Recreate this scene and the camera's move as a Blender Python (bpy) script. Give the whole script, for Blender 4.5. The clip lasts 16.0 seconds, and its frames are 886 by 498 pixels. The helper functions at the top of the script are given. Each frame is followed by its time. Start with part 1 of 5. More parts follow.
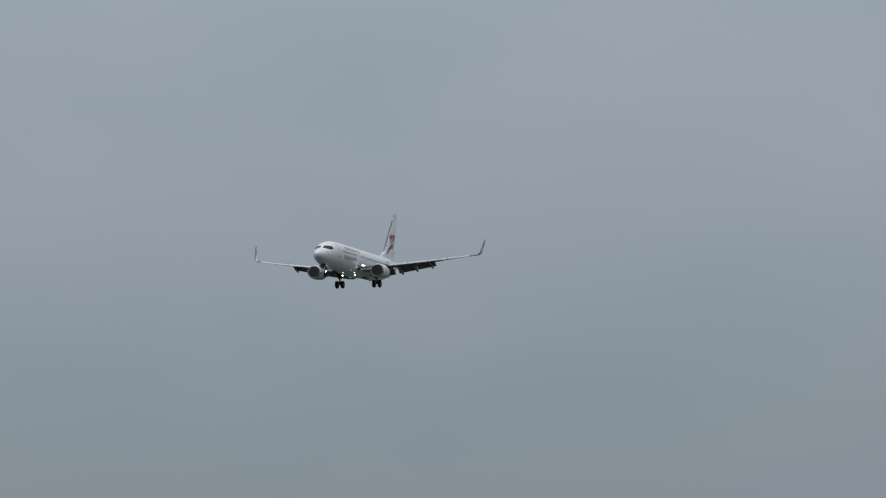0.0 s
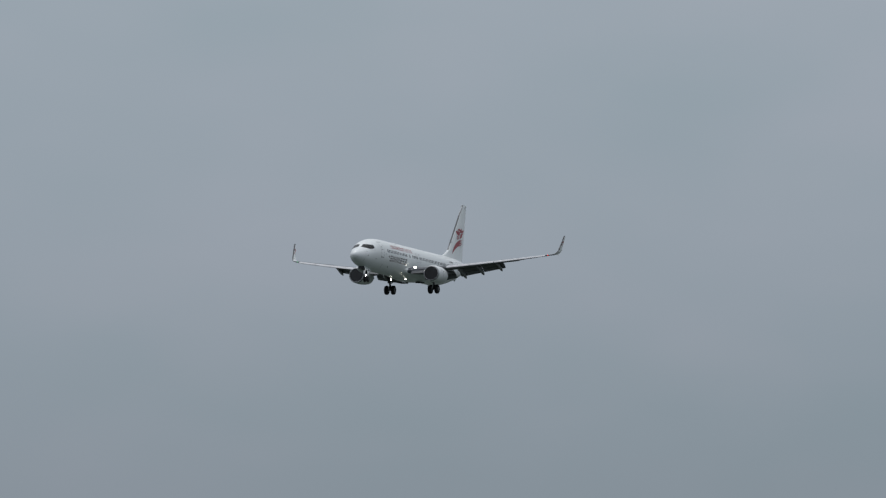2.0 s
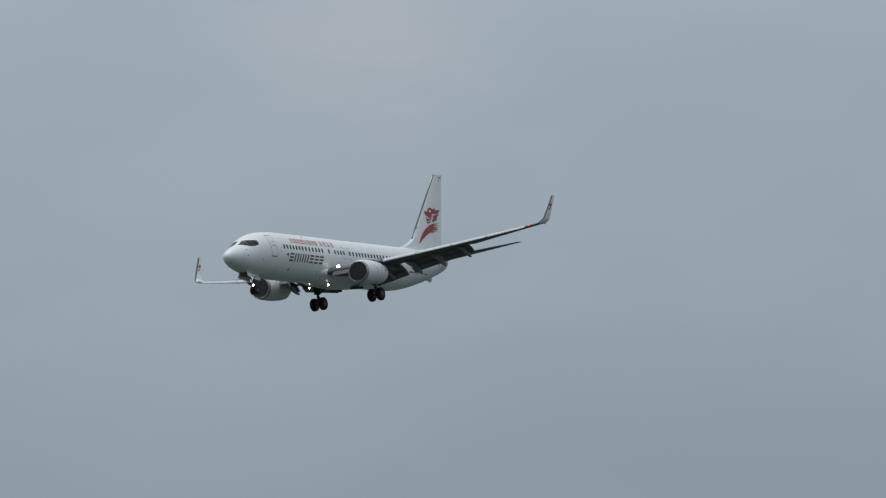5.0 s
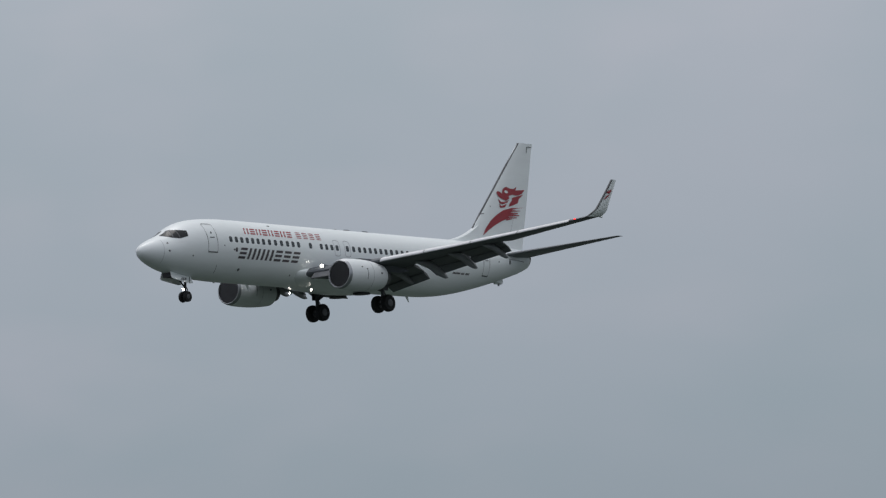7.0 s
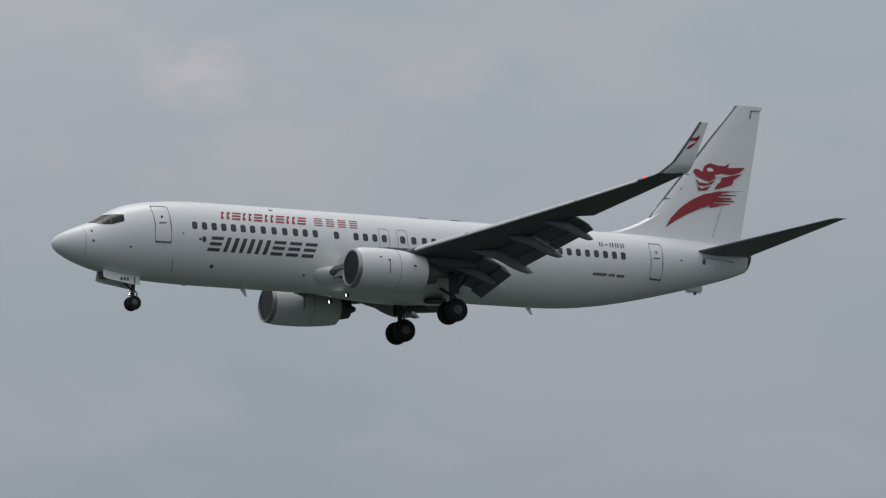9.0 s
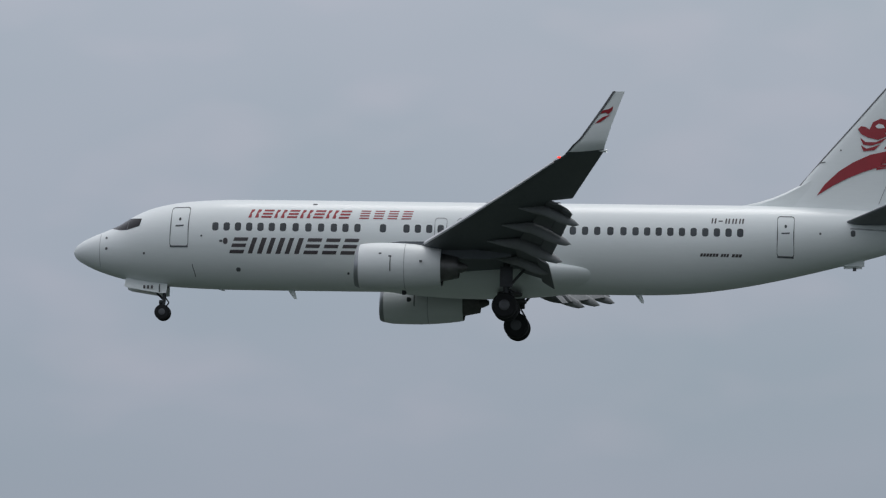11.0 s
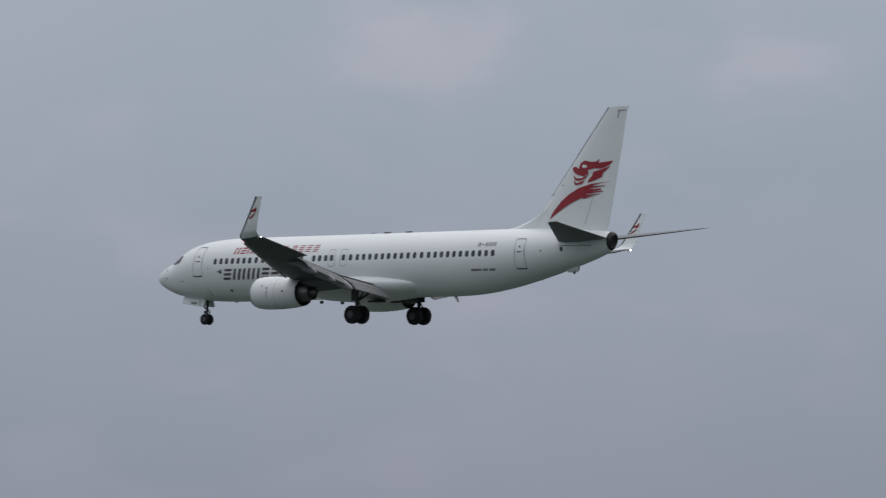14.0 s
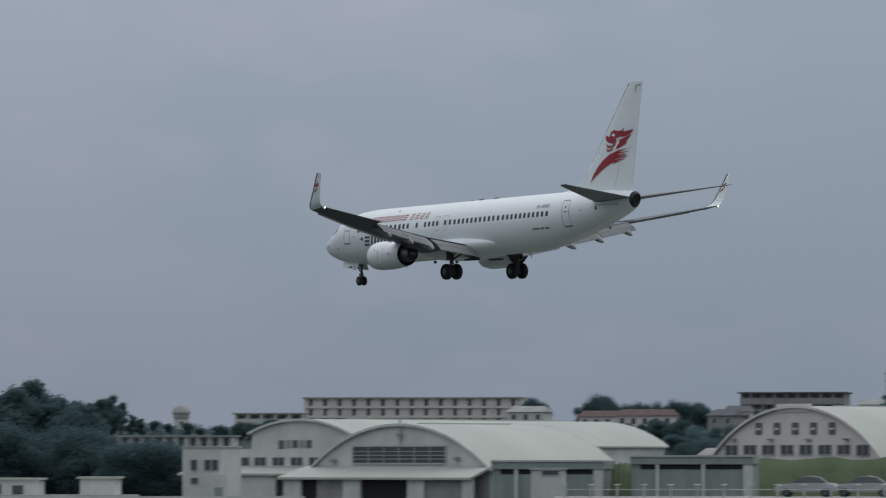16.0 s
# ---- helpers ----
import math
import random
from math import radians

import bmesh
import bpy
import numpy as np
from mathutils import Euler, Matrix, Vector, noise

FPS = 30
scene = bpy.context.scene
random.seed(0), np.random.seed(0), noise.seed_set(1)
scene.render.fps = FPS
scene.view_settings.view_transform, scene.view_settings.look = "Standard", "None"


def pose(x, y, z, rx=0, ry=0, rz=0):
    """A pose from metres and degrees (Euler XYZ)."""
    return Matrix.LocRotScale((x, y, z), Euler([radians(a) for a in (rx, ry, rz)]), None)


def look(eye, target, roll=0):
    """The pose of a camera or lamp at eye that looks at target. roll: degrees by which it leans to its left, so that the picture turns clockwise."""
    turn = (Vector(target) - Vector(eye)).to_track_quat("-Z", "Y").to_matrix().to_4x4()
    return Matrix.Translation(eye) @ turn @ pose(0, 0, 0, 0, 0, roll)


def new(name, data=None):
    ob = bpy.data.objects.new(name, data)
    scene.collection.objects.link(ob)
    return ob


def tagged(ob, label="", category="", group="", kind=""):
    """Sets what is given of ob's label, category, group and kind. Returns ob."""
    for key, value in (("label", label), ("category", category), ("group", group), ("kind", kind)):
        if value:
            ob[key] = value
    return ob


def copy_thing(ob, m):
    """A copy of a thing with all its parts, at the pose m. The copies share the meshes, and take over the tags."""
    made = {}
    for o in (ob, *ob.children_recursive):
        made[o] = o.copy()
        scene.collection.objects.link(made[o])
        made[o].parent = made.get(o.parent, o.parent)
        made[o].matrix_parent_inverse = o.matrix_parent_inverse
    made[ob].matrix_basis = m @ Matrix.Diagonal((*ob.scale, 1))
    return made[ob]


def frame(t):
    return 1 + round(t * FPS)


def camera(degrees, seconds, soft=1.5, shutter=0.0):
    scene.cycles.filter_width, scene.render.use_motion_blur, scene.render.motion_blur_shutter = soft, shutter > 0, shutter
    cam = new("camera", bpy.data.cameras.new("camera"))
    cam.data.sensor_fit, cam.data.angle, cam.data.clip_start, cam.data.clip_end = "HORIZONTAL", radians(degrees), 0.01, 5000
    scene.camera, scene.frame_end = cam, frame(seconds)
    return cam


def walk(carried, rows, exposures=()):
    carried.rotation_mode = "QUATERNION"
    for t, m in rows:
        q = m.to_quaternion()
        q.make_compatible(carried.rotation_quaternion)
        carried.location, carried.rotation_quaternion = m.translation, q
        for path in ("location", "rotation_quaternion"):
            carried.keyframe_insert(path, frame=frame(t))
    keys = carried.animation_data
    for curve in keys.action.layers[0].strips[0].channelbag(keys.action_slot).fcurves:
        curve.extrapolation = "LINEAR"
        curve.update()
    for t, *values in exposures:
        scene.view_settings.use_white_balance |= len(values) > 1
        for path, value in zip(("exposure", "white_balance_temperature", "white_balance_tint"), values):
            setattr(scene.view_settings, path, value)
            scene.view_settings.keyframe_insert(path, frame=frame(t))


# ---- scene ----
from mathutils import Quaternion

EYE_HEIGHT = 8.0


def aim(azimuth, elevation, roll):
    """The pose of the hand-held camera, turned to an azimuth and an elevation in degrees, and rolled."""
    return pose(0, 0, EYE_HEIGHT, 90 + elevation, 0, azimuth - 90) @ pose(0, 0, 0, 0, 0, roll)


cam = camera(9.3, 16.0, soft=1.25, shutter=0.2)
walk(cam, [(t, aim(a, e, r)) for t, a, e, r in [
    (0.0, 17.698, 4.786, -0.61),
    (0.5, 18.743, 4.804, -0.69),
    (1.0, 19.238, 4.807, -0.62),
    (1.5, 20.042, 4.926, -0.39),
    (2.0, 20.990, 5.239, -0.64),
    (2.5, 21.982, 5.440, -1.49),
    (3.0, 22.851, 5.727, -2.49),
    (3.5, 24.233, 5.798, -3.50),
    (4.0, 26.469, 6.116, -4.49),
    (4.5, 28.106, 6.232, -5.39),
    (5.0, 29.761, 6.319, -5.78),
    (5.5, 31.791, 6.469, -5.39),
    (6.0, 34.280, 6.681, -4.56),
    (6.5, 37.297, 6.950, -3.79),
    (7.0, 40.915, 7.273, -3.47),
    (7.5, 45.361, 7.649, -3.57),
    (8.0, 50.878, 8.058, -3.56),
    (8.5, 56.624, 8.281, -3.02),
    (9.0, 63.385, 8.327, -2.02),
    (9.5, 71.037, 8.306, -0.96),
    (10.0, 79.245, 8.199, -0.16),
    (10.5, 87.694, 7.975, 0.26),
    (11.0, 96.024, 7.628, 0.33),
    (11.5, 103.896, 7.185, 0.14),
    (12.0, 110.918, 6.672, -0.06),
    (12.5, 116.721, 6.095, -0.06),
    (13.0, 121.826, 5.456, 0.08),
    (13.5, 126.298, 4.711, -0.06),
    (14.0, 131.201, 4.064, -0.82),
    (14.5, 135.556, 3.575, -1.30),
    (15.0, 138.695, 3.061, -1.20),
    (15.5, 141.894, 2.650, -0.60),
    (16.0, 144.871, 2.243, 0.00),
]], [(0.0, -0.06, 6500, 10), (3.0, -0.03, 6500, 10.5), (4.5, 0.0, 6400, 8), (7.0, 0.0, 6550, 11), (8.0, -0.1, 6600, 11.5), (8.5, -0.1, 6600, 11.2), (9.0, -0.1, 6750, 12.8), (11.5, 0.0, 6450, 10), (12.5, -0.05, 6400, 10), (13.5, 0.0, 6600, 11), (14.5, 0.08, 6650, 11.5), (15.0, 0.12, 6600, 12), (15.5, 0.08, 6500, 11), (16.0, 0.04, 6400, 9.5)])

# ---- world, sun ----
SUN_AZIMUTH, SUN_HEIGHT = 75.0, 68.0
world = bpy.data.worlds.new("overcast")
scene.world = world
world.use_nodes = True
wn, wl = world.node_tree.nodes, world.node_tree.links
wn.clear()


def wnode(kind, **values):
    n = wn.new(kind)
    for key, value in values.items():
        n.inputs[key].default_value = value
    return n


w_out = wnode("ShaderNodeOutputWorld")
w_coord = wnode("ShaderNodeTexCoord")
w_split = wnode("ShaderNodeSeparateXYZ")
wl.new(w_coord.outputs["Generated"], w_split.inputs[0])
# cloud deck: dull towards the horizon, bright overhead
w_ramp = wnode("ShaderNodeValToRGB")
w_ramp.color_ramp.interpolation = "B_SPLINE"
stops = [(0.0, (0.206, 0.250, 0.298)), (0.035, (0.216, 0.260, 0.306)), (0.10, (0.314, 0.364, 0.410)),
         (0.18, (0.385, 0.43, 0.47)), (0.45, (0.55, 0.60, 0.63)), (1.0, (0.98, 1.02, 1.03))]
while len(w_ramp.color_ramp.elements) < len(stops):
    w_ramp.color_ramp.elements.new(0.5)
for el, (place, col) in zip(w_ramp.color_ramp.elements, stops):
    el.position, el.color = place, (*col, 1)
wl.new(w_split.outputs["Z"], w_ramp.inputs[0])
w_map = wnode("ShaderNodeMapping")
w_map.inputs["Scale"].default_value = (1, 1, 2.2)
wl.new(w_coord.outputs["Generated"], w_map.inputs[0])
w_soft = wnode("ShaderNodeTexNoise", Scale=9.0, Detail=3.0, Roughness=0.5)
w_fine = wnode("ShaderNodeTexNoise", Scale=26.0, Detail=2.5, Roughness=0.5)
for n in (w_soft, w_fine):
    wl.new(w_map.outputs[0], n.inputs["Vector"])
w_tint = wnode("ShaderNodeValToRGB")
for el, place, col in zip(w_tint.color_ramp.elements, (0.34, 0.66), ((0.935, 0.965, 0.97), (1.07, 1.03, 1.045))):
    el.position, el.color = place, (*col, 1)
wl.new(w_soft.outputs[0], w_tint.inputs[0])
w_glow = wnode("ShaderNodeValToRGB")
for el, place, col in zip(w_glow.color_ramp.elements, (0.5, 0.74), ((0.99, 0.995, 0.995), (1.12, 1.06, 1.05))):
    el.position, el.color = place, (*col, 1)
wl.new(w_fine.outputs[0], w_glow.inputs[0])


def multiplied(a, b, fade=None):
    m = wn.new("ShaderNodeMix")
    m.data_type, m.blend_type = "RGBA", "MULTIPLY"
    m.inputs["Factor"].default_value = 1.0
    wl.new(a, m.inputs["A"])
    wl.new(b, m.inputs["B"])
    if fade is not None:
        wl.new(fade, m.inputs["Factor"])
    return m.outputs["Result"]


# the deck turns a little more violet on the far side
w_side = wnode("ShaderNodeMapRange")
w_side.inputs["From Min"].default_value, w_side.inputs["From Max"].default_value = 0.4, -0.4
wl.new(w_split.outputs["X"], w_side.inputs["Value"])
w_violet = wnode("ShaderNodeValToRGB")
for el, place, col in zip(w_violet.color_ramp.elements, (0.0, 1.0), ((0.985, 0.99, 0.995), (1.075, 1.045, 1.11))):
    el.position, el.color = place, (*col, 1)
wl.new(w_side.outputs[0], w_violet.inputs[0])
# breaks in the deck fade out towards the approach side
w_break = wnode("ShaderNodeMapRange")
w_break.inputs["From Min"].default_value, w_break.inputs["From Max"].default_value = 0.85, 0.45
w_break.inputs["To Min"].default_value = 0.2
wl.new(w_split.outputs["X"], w_break.inputs["Value"])
# thinner places in the deck, pinkish where the light comes through: azimuth, elevation, radius in degrees, strength
w_warp = wnode("ShaderNodeVectorMath")
w_warp.operation = "MULTIPLY_ADD"
w_warp.inputs[1].default_value, w_warp.inputs[2].default_value = (0.018, 0.018, 0.018), (-0.009, -0.009, -0.009)
w_rough = wnode("ShaderNodeTexNoise", Scale=70.0, Detail=4.0, Roughness=0.55)
wl.new(w_map.outputs[0], w_rough.inputs["Vector"])
wl.new(w_rough.outputs["Color"], w_warp.inputs[0])
w_place = wnode("ShaderNodeVectorMath")
wl.new(w_coord.outputs["Generated"], w_place.inputs[0])
wl.new(w_warp.outputs[0], w_place.inputs[1])
w_thin = None
for azimuth, elevation, radius, strength in ((65.9, 10.25, 0.85, 1.0), (63.4, 10.1, 0.9, 0.6), (65.0, 9.3, 2.0, 0.55), (102.6, 9.1, 1.6, 0.45),
                                             (119.8, 7.9, 1.4, 0.35), (117.1, 7.5, 1.6, 0.3), (131.4, 6.15, 1.4, 0.9), (127.6, 5.95, 1.1, 0.7), (30.4, 8.6, 2.2, 0.6)):
    a, e = radians(azimuth), radians(elevation)
    off, wide, gap = wnode("ShaderNodeVectorMath"), wnode("ShaderNodeVectorMath"), wnode("ShaderNodeVectorMath")
    off.operation, wide.operation, gap.operation = "SUBTRACT", "MULTIPLY", "LENGTH"
    off.inputs[1].default_value = (math.cos(a) * math.cos(e), math.sin(a) * math.cos(e), math.sin(e))
    wide.inputs[1].default_value = (1, 1, 1.9)
    fade = wnode("ShaderNodeMapRange")
    fade.interpolation_type = "SMOOTHERSTEP"
    fade.inputs["From Min"].default_value, fade.inputs["From Max"].default_value = radians(radius) * 1.15, 0.0
    fade.inputs["To Max"].default_value = strength
    wl.new(w_place.outputs[0], off.inputs[0])
    wl.new(off.outputs[0], wide.inputs[0])
    wl.new(wide.outputs[0], gap.inputs[0])
    wl.new(gap.outputs["Value"], fade.inputs["Value"])
    if w_thin is None:
        w_thin = fade.outputs[0]
    else:
        most = wnode("ShaderNodeMath")
        most.operation = "MAXIMUM"
        wl.new(w_thin, most.inputs[0])
        wl.new(fade.outputs[0], most.inputs[1])
        w_thin = most.outputs[0]
w_pink = wnode("ShaderNodeValToRGB")
for el, place, col in zip(w_pink.color_ramp.elements, (0.0, 1.0), ((1.0, 1.0, 1.0), (1.25, 1.13, 1.10))):
    el.position, el.color = place, (*col, 1)
wl.new(w_thin, w_pink.inputs[0])
w_cloud = wnode("ShaderNodeBackground", Strength=1.0)
w_deck = multiplied(multiplied(multiplied(w_ramp.outputs[0], w_tint.outputs[0]), w_glow.outputs[0], w_break.outputs[0]), w_violet.outputs[0])
wl.new(multiplied(w_deck, w_pink.outputs[0]), w_cloud.inputs[0])
w_sky = wnode("ShaderNodeTexSky")
w_sky.sky_type, w_sky.sun_disc = "NISHITA", False
w_sky.sun_elevation, w_sky.sun_rotation = radians(SUN_HEIGHT), radians(90 - SUN_AZIMUTH)
w_blue = wnode("ShaderNodeBackground", Strength=0.08)
wl.new(w_sky.outputs[0], w_blue.inputs[0])
w_mix = wnode("ShaderNodeMixShader", Fac=0.92)
wl.new(w_blue.outputs[0], w_mix.inputs[1])
wl.new(w_cloud.outputs[0], w_mix.inputs[2])
wl.new(w_mix.outputs[0], w_out.inputs[0])

sun = new("sun", bpy.data.lights.new("sun", "SUN"))
sun.data.energy, sun.data.angle, sun.data.color = 0.65, radians(30), (1.0, 0.985, 0.96)
a, e = radians(SUN_AZIMUTH), radians(SUN_HEIGHT)
sun.matrix_basis = look((900 * math.cos(a) * math.cos(e), 900 * math.sin(a) * math.cos(e), 900 * math.sin(e)), (0, 0, 0))


# ---- materials ----
def material(name, colour, rough=0.5, metal=0.0, vary=0.12, scale=2.0, fine=30.0, bump=0.0, coat=0.0, glow=0.0, streak=None, per_object=0.0):
    """Procedural surface: a base colour with broad stains and fine grain, and a light relief."""
    m = bpy.data.materials.new(name)
    m.use_nodes = True
    nt = m.node_tree
    b = nt.nodes["Principled BSDF"]
    b.inputs["Roughness"].default_value, b.inputs["Metallic"].default_value = rough, metal
    b.inputs["Coat Weight"].default_value = coat
    if glow:
        b.inputs["Base Color"].default_value = (*colour, 1)
        b.inputs["Emission Color"].default_value = (*colour, 1)
        b.inputs["Emission Strength"].default_value = glow
        return m
    tc = nt.nodes.new("ShaderNodeTexCoord")
    mp = nt.nodes.new("ShaderNodeMapping")
    mp.inputs["Scale"].default_value = streak or (1, 1, 1)
    nt.links.new(tc.outputs["Object"], mp.inputs[0])
    big, small = nt.nodes.new("ShaderNodeTexNoise"), nt.nodes.new("ShaderNodeTexNoise")
    big.inputs["Scale"].default_value, big.inputs["Detail"].default_value = scale, 5
    small.inputs["Scale"].default_value, small.inputs["Detail"].default_value = fine, 3
    add = nt.nodes.new("ShaderNodeMath")
    add.operation = "MULTIPLY_ADD"
    add.inputs[1].default_value = 0.45
    for n in (big, small):
        nt.links.new(mp.outputs[0], n.inputs["Vector"])
    nt.links.new(small.outputs[0], add.inputs[0])
    nt.links.new(big.outputs[0], add.inputs[2])
    value = add.outputs[0]
    if per_object:
        info = nt.nodes.new("ShaderNodeObjectInfo")
        plus = nt.nodes.new("ShaderNodeMath")
        plus.operation = "MULTIPLY_ADD"
        plus.inputs[1].default_value = per_object
        nt.links.new(info.outputs["Random"], plus.inputs[0])
        nt.links.new(value, plus.inputs[2])
        value = plus.outputs[0]
    ramp = nt.nodes.new("ShaderNodeValToRGB")
    ramp.color_ramp.elements[0].position, ramp.color_ramp.elements[1].position = 0.45, 1.0 + per_object * 0.5
    ramp.color_ramp.elements[0].color = (*[c * (1 - vary) for c in colour], 1)
    ramp.color_ramp.elements[1].color = (*[min(1, c * (1 + vary)) for c in colour], 1)
    nt.links.new(value, ramp.inputs[0])
    nt.links.new(ramp.outputs[0], b.inputs["Base Color"])
    if bump:
        bp = nt.nodes.new("ShaderNodeBump")
        bp.inputs["Strength"].default_value, bp.inputs["Distance"].default_value = bump, 0.05
        nt.links.new(small.outputs[0], bp.inputs["Height"])
        nt.links.new(bp.outputs[0], b.inputs["Normal"])
    return m


WHITE = material("white_aircraft_paint", (0.80, 0.838, 0.832), 0.32, vary=0.035, scale=0.5, fine=6.0, coat=0.15, streak=(0.25, 1, 2))
NACELLE = material("nacelle_paint", (0.76, 0.79, 0.785), 0.40, vary=0.05, scale=0.8, fine=8.0, streak=(0.4, 1, 1))
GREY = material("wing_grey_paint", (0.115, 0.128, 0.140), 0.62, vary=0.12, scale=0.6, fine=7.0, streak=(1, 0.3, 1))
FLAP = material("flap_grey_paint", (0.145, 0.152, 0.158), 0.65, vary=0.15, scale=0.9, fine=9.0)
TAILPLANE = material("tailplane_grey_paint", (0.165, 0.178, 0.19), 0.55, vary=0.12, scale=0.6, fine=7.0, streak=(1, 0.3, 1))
FAIRING = material("fairing_pale_grey", (0.24, 0.248, 0.254), 0.5, vary=0.12, scale=0.9, fine=7.0)
SLAT = material("bare_leading_edge", (0.60, 0.61, 0.62), 0.4, 0.1, vary=0.08)
LIP = material("polished_inlet_lip", (0.34, 0.355, 0.37), 0.4, 0.8, vary=0.06)
# near-black: stands for shade in ducts and wheel wells; also exhaust and seams
DARK = material("dark_cavity", (0.02, 0.021, 0.023), 0.6, vary=0.3)
NOZZLE = material("heat_stained_nozzle", (0.15, 0.148, 0.145), 0.45, 0.7, vary=0.3, scale=3.0)
LINE = material("seam_dark_grey", (0.10, 0.105, 0.11), 0.6, vary=0.15)
FAINT = material("seam_pale_grey", (0.38, 0.39, 0.40), 0.6, vary=0.15)
GLASS = material("dark_cabin_glass", (0.035, 0.042, 0.048), 0.15, vary=0.3, per_object=0.3)
COCKPIT = material("dark_cockpit_glass", (0.010, 0.012, 0.014), 0.2, vary=0.2)
COCKPIT.node_tree.nodes["Principled BSDF"].inputs["Specular IOR Level"].default_value = 0.25
RED = material("red_livery_paint", (0.32, 0.014, 0.024), 0.4, vary=0.1, coat=0.1)
CHARCOAL = material("charcoal_livery_paint", (0.075, 0.065, 0.068), 0.45, vary=0.12)
TYRE = material("tyre_rubber", (0.006, 0.0068, 0.0082), 0.8, vary=0.25)
HUB = material("wheel_hub_alloy", (0.09, 0.093, 0.098), 0.45, 0.5, vary=0.15)
STRUT = material("gear_strut_grey", (0.055, 0.058, 0.062), 0.45, 0.3, vary=0.2)
LAMP = material("landing_lamp_glow", (1.0, 0.97, 0.9), 0.3, glow=9.0)
LAMP_SOFT = material("small_lamp_glow", (1.0, 0.98, 0.95), 0.3, glow=5.0)
NAV_RED = material("red_navigation_glow", (1.0, 0.04, 0.03), 0.3, glow=1.6)
NAV_GREEN = material("green_navigation_glow", (0.05, 0.8, 0.25), 0.3, glow=0.4)


# ---- building helpers ----
def finish(name, bm, mat, parent=None, label="", smooth=True):
    me = bpy.data.meshes.new(name)
    bmesh.ops.recalc_face_normals(bm, faces=bm.faces)
    bm.to_mesh(me)
    bm.free()
    me.materials.append(mat)
    if smooth:
        me.shade_smooth()
        me.set_sharp_from_angle(angle=radians(38))
    ob = new(name, me)
    if parent:
        ob.parent = parent
    if label:
        ob["label"] = label
    return ob


def part(name, bm, mat, parent, label="", smooth=True):
    return finish(name, bm, mat, parent, label, smooth)


def thing(name, m, label, category, group="", kind=""):
    ob = new(name)
    ob.matrix_basis = m
    return tagged(ob, label, category, group, kind)


def loft(rings, caps=True, closed=True, bm=None):
    bm = bm or bmesh.new()
    vs = [[bm.verts.new(p) for p in r] for r in rings]
    n = len(rings[0])
    for r0, r1 in zip(vs, vs[1:]):
        for i in range(n if closed else n - 1):
            j = (i + 1) % n
            bm.faces.new((r0[i], r0[j], r1[j], r1[i]))
    if caps:
        bm.faces.new(vs[0])
        bm.faces.new(vs[-1])
    return bm


def box(x0, x1, y0, y1, z0, z1, bm=None, bevel=0.0):
    bm = bm or bmesh.new()
    v = [bm.verts.new((x, y, z)) for x in (x0, x1) for y in (y0, y1) for z in (z0, z1)]
    fs = [bm.faces.new([v[i] for i in q]) for q in ((0, 1, 3, 2), (4, 6, 7, 5), (0, 4, 5, 1), (2, 3, 7, 6), (0, 2, 6, 4), (1, 5, 7, 3))]
    if bevel:
        bmesh.ops.bevel(bm, geom=list({e for f in fs for e in f.edges}), offset=bevel, segments=2, affect="EDGES")
    return bm


def turned(profile, n=28, axis="x", at=(0, 0, 0), bm=None, caps=True):
    """A body of revolution: profile of (along, radius) round an axis through at."""
    rings = []
    for d, r in profile:
        ring = []
        for i in range(n):
            a = 2 * math.pi * i / n
            c, s = r * math.cos(a), r * math.sin(a)
            p = {"x": (d, c, s), "y": (c, d, s), "z": (c, s, d)}[axis]
            ring.append(tuple(p[k] + at[k] for k in range(3)))
        rings.append(ring)
    return loft(rings, caps, True, bm)


def rod(p0, p1, r0, r1=None, n=10, bm=None):
    p0, p1 = Vector(p0), Vector(p1)
    r1 = r0 if r1 is None else r1
    q = (p1 - p0).to_track_quat("Z", "Y")
    rings = [[p + q @ Vector((r * math.cos(2 * math.pi * i / n), r * math.sin(2 * math.pi * i / n), 0)) for i in range(n)] for p, r in ((p0, r0), (p1, r1))]
    return loft(rings, True, True, bm)


def lerp_table(table, s):
    """Row of a table (first column ascending) at s, smoothly between its rows."""
    if s <= table[0][0]:
        return table[0][1:]
    for i in range(len(table) - 1):
        a, b = table[i], table[i + 1]
        if s <= b[0]:
            t = (s - a[0]) / (b[0] - a[0])
            p, q = table[max(i - 1, 0)], table[min(i + 2, len(table) - 1)]
            res = []
            for k in range(1, len(a)):
                ma = (b[k] - p[k]) / (b[0] - p[0]) * (b[0] - a[0])
                mb = (q[k] - a[k]) / (q[0] - a[0]) * (b[0] - a[0])
                res.append((2 * t**3 - 3 * t**2 + 1) * a[k] + (t**3 - 2 * t**2 + t) * ma + (-2 * t**3 + 3 * t**2) * b[k] + (t**3 - t**2) * mb)
            return res
    return table[-1][1:]


